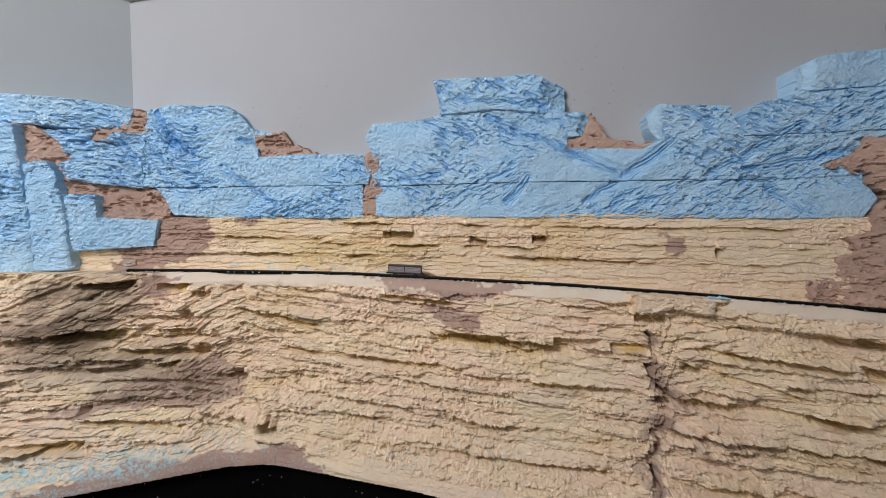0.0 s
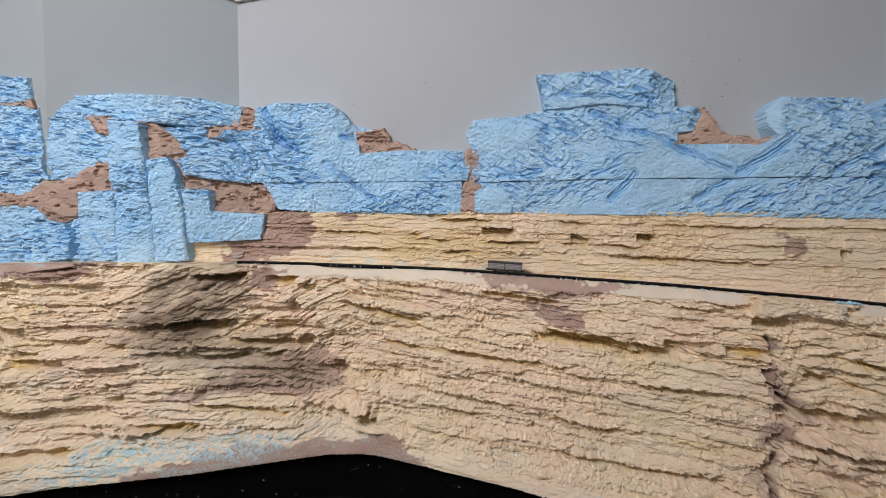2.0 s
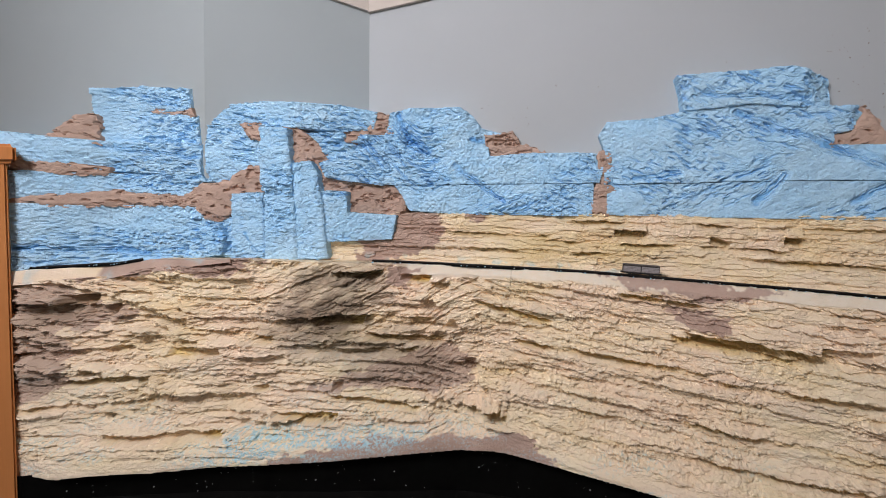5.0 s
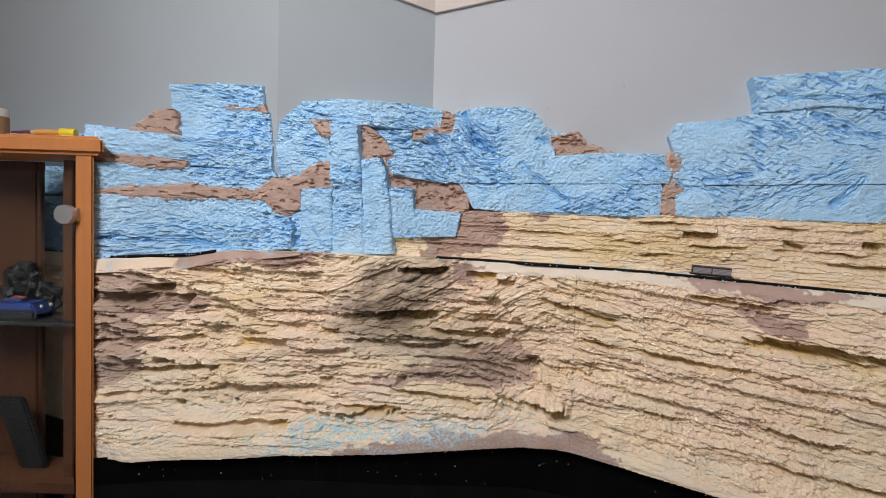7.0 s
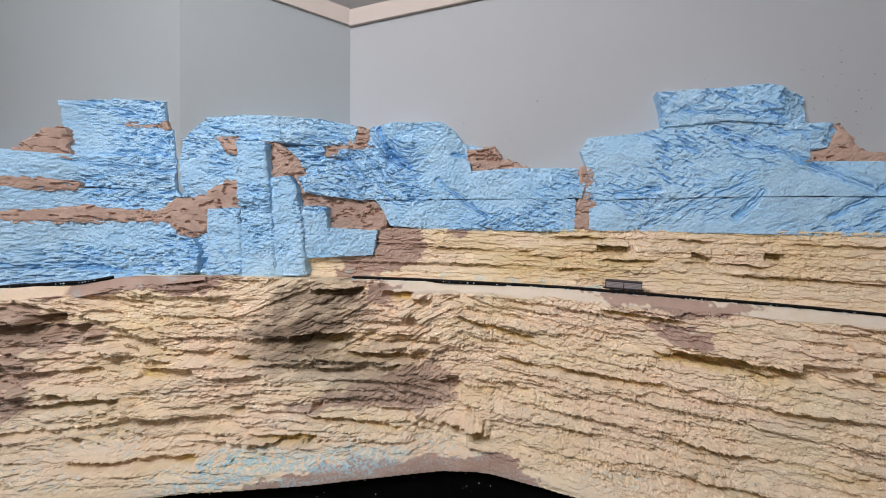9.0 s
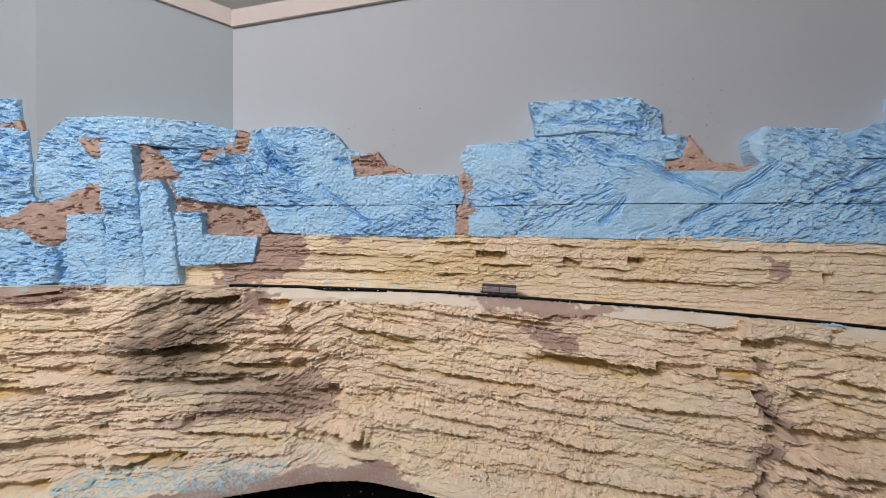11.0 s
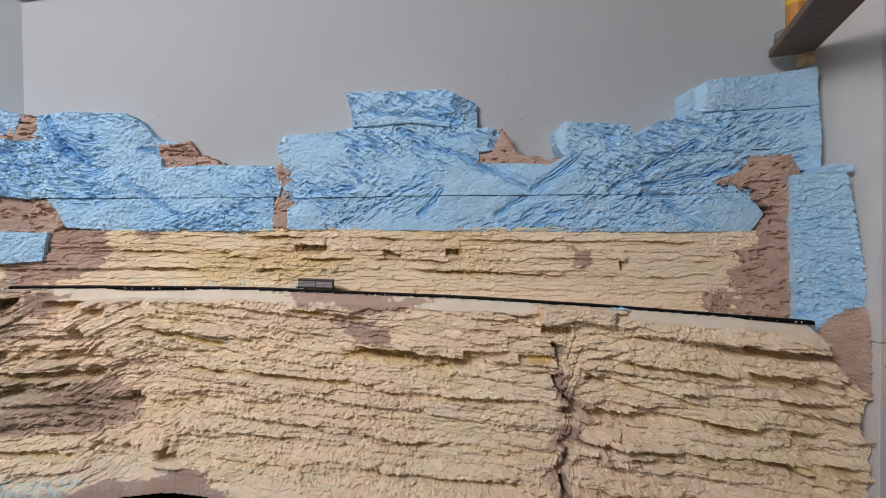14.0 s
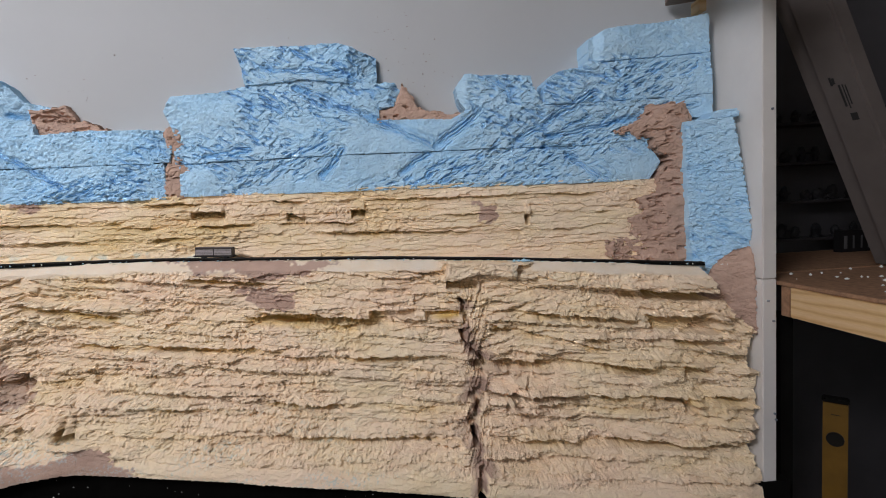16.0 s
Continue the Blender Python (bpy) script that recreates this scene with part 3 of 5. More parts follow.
# left of the upright joint
foam_block([(-0.373, 1.751), (-0.015, 1.753), (-0.016, 1.697), (-0.259, 1.699), (-0.343, 1.705), (-0.359, 1.734)], ridge, 61, 0.0)
foam_block([(-0.393, 1.797), (-0.39, 1.844), (-0.38, 1.885), (-0.345, 1.891), (-0.251, 1.892), (-0.231, 1.879), (-0.215, 1.857), (-0.179, 1.848), (-0.205, 1.839), (-0.198, 1.804), (-0.117, 1.809), (-0.048, 1.808), (-0.008, 1.806), (0.0, 1.779), (-0.006, 1.755), (-0.393, 1.753)], ridge, 62, lambda x, z: -0.002 + 0.022 * smooth(-0.245, -0.19, x + 0.3 * (z - 1.85)) * smooth(1.812, 1.83, z))
filler_patch([(-0.21, 1.843), (-0.156, 1.85), (-0.148, 1.831), (-0.095, 1.809), (-0.117, 1.804), (-0.205, 1.802)], ridge, 0.008)
filler_patch([(0.327, 1.824), (0.357, 1.829), (0.372, 1.867), (0.385, 1.848), (0.398, 1.822), (0.449, 1.811), (0.472, 1.813), (0.447, 1.798), (0.326, 1.806)], ridge, 0.004)
filler_patch([(-0.021, 1.697), (0.013, 1.696), (0.028, 1.735), (0.016, 1.757), (0.015, 1.81), (-0.01, 1.811), (-0.009, 1.757), (-0.019, 1.736)], ridge, 0.002, 8)
filler_patch([(0.72, 1.771), (0.762, 1.791), (0.772, 1.807), (0.828, 1.808), (0.834, 1.777), (0.836, 1.546), (0.717, 1.554), (0.689, 1.584), (0.747, 1.596), (0.737, 1.625), (0.766, 1.638), (0.747, 1.658), (0.781, 1.666), (0.785, 1.688), (0.805, 1.717), (0.772, 1.756)], ridge, lambda x: -0.004 - 0.020 * smooth(0.74, 0.82, x), 9, 0.009)
tagged(ridge, group="foam rock")


# ---- yellow strata behind the track ----
PATCHES_STRIP = [[(-0.46, 1.700), (-0.29, 1.701), (-0.285, 1.64), (-0.38, 1.605), (-0.43, 1.605)], [(0.490, 1.668), (0.520, 1.662), (0.526, 1.640), (0.484, 1.636)], [(-0.25, 1.705), (-0.205, 1.705), (-0.20, 1.69), (-0.24, 1.688)]]
LEDGES_STRIP = [(-0.06, 1.690, 0.22, 1.682, 0.010, 0.006), (0.02, 1.674, 0.075, 1.672, 0.02, 0.009), (0.275, 1.664, 0.30, 1.663, 0.022, 0.010), (-0.14, 1.655, 0.13, 1.648, 0.008, 0.006),
                (0.15, 1.648, 0.30, 1.642, 0.010, 0.006), (0.30, 1.680, 0.70, 1.672, 0.006, 0.005), (0.20, 1.630, 0.66, 1.612, 0.008, 0.005), (-0.30, 1.668, -0.08, 1.662, 0.007, 0.006),
                (-0.25, 1.64, 0.02, 1.632, 0.007, 0.005), (0.563, 1.640, 0.571, 1.640, 0.03, 0.012), (0.17, 1.664, 0.20, 1.655, 0.014, 0.010), (0.40, 1.650, 0.72, 1.640, 0.006, 0.004)]


def strip_front(x, z):
    cut, _ = ledges(x, z, LEDGES_STRIP)
    return rock_y(x) - 0.001 - 0.0024 * facets(x, z, 0.032, 0.0060, 0.0, 37) - 0.48 * strata(x, z, 0.010, 31) - flakes(x, z, 0.02, 35, 0.009) - 0.45 * torn(x, z, 33) - 1.0 * cut


def strip_paint(x, z):
    f = 0
    for n, p in enumerate(PATCHES_STRIP):
        f = np.maximum(f, blot(p, x, z, seed=40 + n))
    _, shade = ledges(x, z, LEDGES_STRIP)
    # the gaps under ledges are coloured darker and yellower as their shade
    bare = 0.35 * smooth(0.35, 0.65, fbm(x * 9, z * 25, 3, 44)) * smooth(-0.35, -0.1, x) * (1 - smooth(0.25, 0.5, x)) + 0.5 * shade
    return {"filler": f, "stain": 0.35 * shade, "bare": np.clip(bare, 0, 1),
            "dust": 0.5 * smooth(0.58, 0.72, fbm(x * 60, z * 90, 3, 45)) * (1 - smooth(0.004, 0.02, z - shelf_z(x))) * (1 - smooth(0.0, 0.1, x))}


strata_wall = thing("strata_wall", "layered yellow foam rock strata with brown filler behind the railway track", "model scenery", group="foam rock")
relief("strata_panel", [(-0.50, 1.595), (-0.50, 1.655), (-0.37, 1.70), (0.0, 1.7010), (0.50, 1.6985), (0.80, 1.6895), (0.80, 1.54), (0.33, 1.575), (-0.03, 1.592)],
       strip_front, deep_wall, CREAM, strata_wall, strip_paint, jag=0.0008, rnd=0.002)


# ---- lower cliff ----
LEDGES_MID = [(-0.33, 1.583, -0.25, 1.578, 0.022, 0.010), (0.12, 1.515, 0.45, 1.483, 0.016, 0.012), (-0.214, 1.552, -0.077, 1.517, 0.007, 0.008), (0.10, 1.508, 0.29, 1.484, 0.008, 0.010),
              (-0.155, 1.486, 0.166, 1.452, 0.007, 0.007), (0.166, 1.443, 0.44, 1.428, 0.009, 0.008), (-0.077, 1.378, 0.12, 1.358, 0.010, 0.006), (0.12, 1.372, 0.42, 1.345, 0.008, 0.007),
              (-0.25, 1.437, -0.14, 1.428, 0.008, 0.007), (-0.02, 1.333, 0.45, 1.292, 0.010, 0.007), (0.02, 1.572, 0.15, 1.560, 0.008, 0.006), (-0.23, 1.36, -0.15, 1.352, 0.016, 0.010)]
LEDGES_RIGHT = [(0.44, 1.425, 0.842, 1.387, 0.014, 0.012), (0.64, 1.520, 0.845, 1.505, 0.015, 0.010), (0.72, 1.476, 0.86, 1.462, 0.022, 0.016), (0.46, 1.371, 0.90, 1.332, 0.014, 0.009),
                (0.48, 1.478, 0.671, 1.424, 0.008, 0.008), (0.46, 1.290, 0.90, 1.262, 0.012, 0.009), (0.42, 1.548, 0.47, 1.545, 0.014, 0.010), (0.50, 1.500, 0.72, 1.470, 0.010, 0.008),
                (0.505, 1.352, 0.513, 1.352, 0.03, 0.014), (0.788, 1.331, 0.806, 1.330, 0.03, 0.012), (0.55, 1.345, 0.80, 1.318, 0.010, 0.007), (0.62, 1.448, 0.90, 1.425, 0.012, 0.009)]
LEDGES_LEFT = [(-1.0, 1.540, -0.80, 1.535, 0.026, 0.016), (-0.72, 1.497, -0.55, 1.478, 0.012, 0.012), (-1.0, 1.450, -0.66, 1.474, 0.010, 0.010), (-0.56, 1.505, -0.40, 1.520, 0.020, 0.012),
               (-0.45, 1.520, -0.27, 1.515, 0.014, 0.012), (-0.83, 1.304, -0.70, 1.312, 0.014, 0.009), (-0.565, 1.330, -0.45, 1.336, 0.016, 0.007), (-0.95, 1.360, -0.60, 1.371, 0.008, 0.007),
               (-0.47, 1.380, -0.30, 1.352, 0.010, 0.007), (-0.205, 1.360, -0.16, 1.363, 0.022, 0.012), (-0.46, 1.592, -0.37, 1.597, 0.016, 0.008), (-0.90, 1.405, -0.75, 1.412, 0.012, 0.008),
               (-0.40, 1.490, -0.26, 1.478, 0.016, 0.010), (-0.52, 1.455, -0.30, 1.462, 0.008, 0.008)]
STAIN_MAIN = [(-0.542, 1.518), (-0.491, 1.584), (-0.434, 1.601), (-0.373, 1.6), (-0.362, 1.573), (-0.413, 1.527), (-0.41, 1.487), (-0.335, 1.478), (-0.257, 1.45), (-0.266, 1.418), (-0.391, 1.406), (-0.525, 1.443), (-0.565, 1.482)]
STAIN_EDGE = [(-1.1, 1.575), (-0.90, 1.560), (-0.84, 1.535), (-0.88, 1.505), (-1.1, 1.50)]
STAIN_LOW = [(-1.1, 1.44), (-0.93, 1.43), (-0.86, 1.405), (-0.90, 1.385), (-1.1, 1.38)]
FILL_SHADE_CLIFF = [[(-0.36, 1.60), (-0.32, 1.605), (-0.325, 1.57), (-0.37, 1.575)], [(-0.486, 1.394), (-0.429, 1.408), (-0.372, 1.432), (-0.258, 1.465), (-0.208, 1.448), (-0.211, 1.407), (-0.255, 1.389), (-0.485, 1.379)], [(-0.55, 1.268), (-0.40, 1.304), (-0.214, 1.308), (-0.126, 1.330), (-0.060, 1.279), (-0.165, 1.25), (-0.55, 1.25)],
              [(0.102, 1.548), (0.192, 1.544), (0.192, 1.514), (0.129, 1.519)], [(-0.03, 1.61), (0.120, 1.60), (0.253, 1.58), (0.20, 1.566), (0.056, 1.580)], [(-0.97, 1.640), (-0.58, 1.640), (-0.59, 1.600), (-0.634, 1.583), (-0.722, 1.592), (-0.808, 1.583), (-0.97, 1.578)]]
# first one, by the cabinet: brown filler, carried lower as the cabinet's shade
FILL_SHADE_CLIFF += [[(-1.1, 1.572), (-0.885, 1.566), (-0.85, 1.54), (-0.78, 1.525), (-0.80, 1.505), (-0.875, 1.49), (-0.865, 1.46), (-0.89, 1.43), (-0.87, 1.405), (-0.93, 1.365), (-1.1, 1.36)],
              [(0.83, 1.60), (0.96, 1.60), (0.96, 1.44), (0.905, 1.44), (0.87, 1.47), (0.84, 1.50)]]


def cliff_crack(x, z):
    xc = np.interp(z, [1.15, 1.26, 1.31, 1.37, 1.425, 1.434, 1.478, 1.56], [0.455, 0.457, 0.458, 0.463, 0.466, 0.450, 0.442, 0.443]) + 0.014 * (fbm(z * 75, z * 0, 3, 71) - 0.5) + 0.016 * (vrow(z * 0 + 0.5, np.floor(z / 0.021), 74) - 0.5)
    d = np.abs(x - xc)
    w = 0.002 + 0.010 * fbm(z * 60, x * 60, 2, 72)
    return np.clip(1 - d / w, 0, 1) ** 0.5, np.clip(1.3 - d / (w * 3.0), 0, 1) * smooth(0.38, 0.55, fbm(x * 40, z * 45, 3, 73)) * (1 - smooth(1.50, 1.52, z))


DUST_BAND = [(-0.674, 1.288), (-0.561, 1.324), (-0.426, 1.32), (-0.233, 1.334), (-0.174, 1.321), (-0.329, 1.285), (-0.56, 1.262), (-0.683, 1.258)]
POCKETS = [(-0.880, -0.832, 1.533, 1.551, 0.030), (-0.864, -0.838, 1.410, 1.418, 0.032), (-0.832, -0.814, 1.334, 1.346, 0.026), (-0.765, -0.690, 1.362, 1.375, 0.016), (-0.729, -0.640, 1.298, 1.311, 0.014),
           (-0.556, -0.442, 1.333, 1.343, 0.015), (-0.590, -0.569, 1.378, 1.390, 0.020), (-0.452, -0.438, 1.381, 1.395, 0.022), (-0.730, -0.640, 1.443, 1.457, 0.014), (-0.820, -0.770, 1.300, 1.309, 0.012),
           (-0.480, -0.405, 1.498, 1.516, 0.020), (-0.340, -0.285, 1.578, 1.590, 0.016), (0.300, 0.372, 1.494, 1.506, 0.012), (0.385, 0.440, 1.489, 1.500, 0.012), (0.735, 0.830, 1.452, 1.472, 0.022)]


def pockets(x, z):
    """Square-cut hollows where lumps of foam are missing: depth and mask."""
    wx, wz = x + 0.010 * (fbm(x * 45, z * 45, 3, 95) - 0.5), z + 0.006 * (fbm(x * 60, z * 60, 3, 96) - 0.5)
    deep, mask = 0, 0
    for x0, x1, z0, z1, d in POCKETS:
        m = smooth(-0.001, 0.002, wz - z0) * smooth(-0.001, 0.001, z1 - wz) * smooth(-0.002, 0.006, wx - x0) * smooth(-0.001, 0.003, x1 - wx)
        deep, mask = np.maximum(deep, 1.8 * d * m * (0.4 + 0.6 * (wz - z0) / (z1 - z0))), np.maximum(mask, m)
    return deep, mask


def cut_strip(x, z):
    drop = shelf_z(x) - z
    return (1 - smooth(0.014, 0.018, drop + 0.006 * (fbm(x * 25, x * 0, 3, 90) - 0.5))) * smooth(-0.345, -0.33, x) * (1 - smooth(0.40, 0.43, x) * (1 - smooth(0.54, 0.56, x)))


def cliff_front(x, z):
    cut, _ = ledges(x, z, LEDGES_MID + LEDGES_RIGHT + LEDGES_LEFT)
    fill = 0
    for n in (0, 2):
        fill = np.maximum(fill, blot(FILL_SHADE_CLIFF[n], x, z, seed=50 + n))
    slant = smooth(-0.62, -0.5, x) * (1 - smooth(-0.42, -0.3, x)) * smooth(1.46, 1.52, z)
    split = smooth(0.40, 0.55, fbm(x * 5, z * 8, 2, 92)) * smooth(1.30, 1.36, z)
    a = (0.9 - 0.35 * split) * strata(x, z, 0.02, 51) + flakes(x, z, -0.03, 57, 0.020) * (1 - split) + 1.5 * split * flakes(x, z, 0.36, 63, 0.026)
    b = 0.55 * strata(x, z, 0.10, 52) + 0.0052 * plates(x, z, 0.15, 0.024, 0.30, 180) + flakes(x, z, 0.18, 58, 0.017)
    c = 0.5 * strata(x, z, -0.45, 53) + flakes(x, z, -0.6, 59, 0.026)
    d = 0.8 * strata(x, z, 0.06, 54) + 0.0065 * plates(x, z, 0.10, 0.030, 0.34, 184) + flakes(x, z, -0.24, 60, 0.026) * smooth(1.41, 1.44, z) + flakes(x, z, 0.10, 62, 0.024) * (1 - smooth(1.41, 1.44, z))
    wr, far = smooth(-0.25, -0.1, x), smooth(0.445, 0.475, x)
    layers = a * (1 - wr) + b * wr
    layers = layers * (1 - far) + d * far
    layers = layers * (1 - slant) + c * slant
    chip = 0.10 + 1.1 * smooth(0.38, 0.64, fbm(x * 10, z * 14, 2, 150))
    layers = layers + (0.0042 * (0.25 + 0.8 * chip) * facets(x, z, 0.042, 0.0085, np.interp(x, [-0.95, -0.30, -0.20, 0.05, 0.44, 0.48, 0.90], [0.04, -0.02, 0.24, 0.13, 0.06, -0.16, -0.02]), 151) + 0.0014 * chip * facets(x, z, 0.012, 0.0040, 0.05, 155))
    # the right-hand face stands before the left one at a broken edge
    brink = np.interp(z, [1.28, 1.36, 1.42, 1.50, 1.58], [-0.17, -0.19, -0.205, -0.25, -0.30]) + 0.05 * (vrow(z * 0 + 0.5, np.floor(z / 0.017 + 0.5 * x), 77) - 0.5)
    layers = layers + 0.017 * smooth(-0.003, 0.003, x - brink) * (1 - smooth(0.0, 0.30, x - brink)) * smooth(1.30, 1.36, z)
    gap, _ = cliff_crack(x, z)
    hollow, hole = pockets(x, z)
    inset = smooth(-0.975, -0.930, x) * (1 - 0.55 * smooth(0.868, 0.897, x))
    # a smooth cut strip just below the track
    drop = shelf_z(x) - z
    band = cut_strip(x, z)
    lean = 0.012 * (1 - drop / 0.016)
    foot = 0.024 * smooth(-0.94, -0.86, x) * (1 - smooth(0.0, 0.09, z - foot_z(x)))
    flat = 0.22 + 0.78 * smooth(0.012, 0.040 + 0.02 * (1 - smooth(-0.3, -0.1, x)), z - foot_z(x))
    rock = foot + flat * ((1 - 0.75 * fill) * (layers + (1.9 + 0.4 * far) * cut) + torn(x, z, 55, 0.55) * (1 - 0.5 * fill) + 0.016 * (fbm(x * 6, z * 9, 2, 56) - 0.5)) - 0.030 * gap * smooth(0.52, 0.58, fbm(z * 30, x * 12 + 9, 2, 79)) - 0.017 * gap * smooth(0.36, 0.52, fbm(z * 34, x * 20 + 4, 2, 78))
    rock = 1.2 * rock * (1 - 0.7 * hole) * (0.25 + 0.75 * inset)
    return cliff_y(x) + hollow - rock * (1 - band) + (lean - 0.002 * (fbm(x * 60, z * 90, 3, 91) - 0.5)) * band


def cliff_paint(x, z):
    f = 0
    for n, p in enumerate(FILL_SHADE_CLIFF):
        f = np.maximum(f, (0.75 if n in (1, 6) else 1.0) * blot(p, x, z, seed=50 + n))
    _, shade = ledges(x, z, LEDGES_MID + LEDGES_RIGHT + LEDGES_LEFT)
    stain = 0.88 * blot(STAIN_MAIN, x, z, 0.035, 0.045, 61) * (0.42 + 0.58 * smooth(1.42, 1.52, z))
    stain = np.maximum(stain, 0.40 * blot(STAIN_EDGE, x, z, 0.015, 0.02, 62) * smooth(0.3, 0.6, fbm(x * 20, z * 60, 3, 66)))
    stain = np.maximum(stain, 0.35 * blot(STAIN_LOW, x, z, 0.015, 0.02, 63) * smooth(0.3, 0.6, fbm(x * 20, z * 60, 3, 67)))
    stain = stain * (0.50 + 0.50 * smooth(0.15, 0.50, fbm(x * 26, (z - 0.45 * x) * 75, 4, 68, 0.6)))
    _, rust = cliff_crack(x, z)
    _, hole = pockets(x, z)
    low = 1 - smooth(0.03, 0.14, z - foot_z(x))
    bits = 0.55 * smooth(0.52, 0.70, fbm(x * 300, z * 380, 3, 64, 0.7)) * smooth(0.46, 0.66, fbm(x * 12, z * 36, 3, 65))
    bits = np.maximum(bits, smooth(0.40, 0.62, fbm(x * 300, z * 400, 3, 164, 0.7)) * blot(DUST_BAND, x, z, 0.010, 0.03, 165) * smooth(0.44, 0.58, fbm(x * 12, z * 60, 3, 166)))
    dust = bits * (0.22 + 0.78 * low + 0.35 * (1 - smooth(-0.45, -0.25, x)) * (1 - smooth(1.42, 1.46, z))) * (1 - smooth(0.25, 0.5, x)) * 0.75
    # yellow in the ledge gaps is bare foam plus painted soft shade
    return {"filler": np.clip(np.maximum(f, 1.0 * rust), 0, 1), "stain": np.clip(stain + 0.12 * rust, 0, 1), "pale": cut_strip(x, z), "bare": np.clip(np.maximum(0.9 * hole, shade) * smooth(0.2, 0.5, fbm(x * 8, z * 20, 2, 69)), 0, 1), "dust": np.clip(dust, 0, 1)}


cliff = thing("rock_cliff", "carved cream yellow foam cliff with brown filler and dark stained corner", "model scenery", group="foam rock")
cliff_back = lambda x: cliff_y(x) + 0.055


def cliff_outline(x0, x1, n=60):
    xs = [x0 + (x1 - x0) * i / n for i in range(n + 1)]
    end = []
    if x1 > 0.8:
        rng = random.Random(4)
        z = 1.17
        while z < 1.40:
            h, e = rng.uniform(0.018, 0.045), x1 - rng.uniform(0, 0.016)
            end += [(e, z), (e + 0.003, z + h - 0.001)]
            z += h
    return [(x, float(foot_z(x))) for x in xs] + end + [(x, min(float(shelf_z(x) - shelf_drop(x)) - 0.0005, float(np.interp(x, [0.79, 0.815, 0.845, 0.870, 0.900], [1.70, 1.545, 1.503, 1.468, 1.437])))) for x in xs[::-1]]


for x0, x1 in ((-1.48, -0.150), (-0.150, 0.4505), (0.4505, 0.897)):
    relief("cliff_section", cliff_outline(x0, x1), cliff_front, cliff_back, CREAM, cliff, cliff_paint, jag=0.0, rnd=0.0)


# ---- shelf that carries the track ----
def shelf_mesh(parent):
    xs = np.arange(-1.48, 0.829, 0.004)
    rows = np.linspace(0, 1, 26)
    x, t = np.meshgrid(xs, rows)
    keep = smooth(-0.345, -0.33, x) * (1 - smooth(0.40, 0.43, x) * (1 - smooth(0.54, 0.56, x)))
    y0, y1 = cliff_y(x) - 0.004 + 0.015 * keep + 0.004 * fbm(x * 30, x * 0, 3, 80), np.minimum(rock_y(x) + 0.012, wall_y(x) - 0.001)
    y = y0 + (y1 - y0) * t
    z = shelf_z(x) - 0.001 + 0.0025 * (fbm(x * 40, y * 40, 3, 81) - 0.5) - 0.004 * (1 - smooth(0, 0.12, t)) - shelf_drop(x) * (1 - smooth(0, 0.24, t))
    idx = np.arange(x.size).reshape(x.shape)
    quads = np.stack([idx[:-1, :-1], idx[:-1, 1:], idx[1:, 1:], idx[1:, :-1]], -1).reshape(-1, 4)
    data = bpy.data.meshes.new("track_shelf")
    data.from_pydata(np.stack([x, y, z], -1).reshape(-1, 3).tolist(), [], quads.tolist())
    f = np.maximum(blot([(-0.84, 0.50), (-0.58, 0.60), (-0.57, 0.74), (-0.82, 0.62)], x, y, seed=82), blot([(-0.02, 0.74), (0.12, 0.75), (0.25, 0.755), (0.2, 0.79), (0.02, 0.795)], x, y, seed=83))
    f = np.maximum(f, blot([(-0.40, 0.72), (-0.31, 0.75), (-0.31, 0.78), (-0.40, 0.80)], x, y, seed=84))
    for key, v in (("pale", keep), ("filler", f), ("stain", 0 * x), ("bare", 0 * x), ("dust", 0.35 * smooth(0.55, 0.75, fbm(x * 50, y * 80, 3, 85)))):
        data.attributes.new(key, "FLOAT", "POINT").data.foreach_set("value", v.ravel().astype(np.float32))
    return link_part("track_shelf", data, CREAM, parent, "flat cream foam ledge")


shelf_mesh(cliff)


# ---- left side: rock on the recess and west wall ----
west = thing("rock_bluff", "pale blue foam rock slabs with brown filler joints", "model scenery", group="foam rock")
foam_block([(-0.489, 1.737), (-0.448, 1.737), (-0.447, 1.699), (-0.365, 1.695), (-0.373, 1.651), (-0.487, 1.645)], west, 71, -0.010)
foam_block([(-0.499, 1.825), (-0.517, 1.841), (-0.46, 1.846), (-0.453, 1.829), (-0.437, 1.831), (-0.434, 1.843), (-0.376, 1.844), (-0.388, 1.833), (-0.39, 1.799), (-0.483, 1.795)], west, 72, -0.003)
foam_block([(-0.496, 1.788), (-0.483, 1.794), (-0.391, 1.798), (-0.393, 1.751), (-0.456, 1.758), (-0.486, 1.763)], west, 73, -0.004)
foam_block([(-0.689, 1.856), (-0.674, 1.872), (-0.649, 1.891), (-0.593, 1.896), (-0.469, 1.895), (-0.405, 1.886), (-0.411, 1.854), (-0.458, 1.848), (-0.552, 1.852), (-0.632, 1.855)], west, 74, 0.0)
foam_block([(-0.694, 1.854), (-0.632, 1.854), (-0.603, 1.826), (-0.592, 1.784), (-0.615, 1.778), (-0.646, 1.762), (-0.651, 1.751), (-0.692, 1.748), (-0.699, 1.812)], west, 75, 0.002)
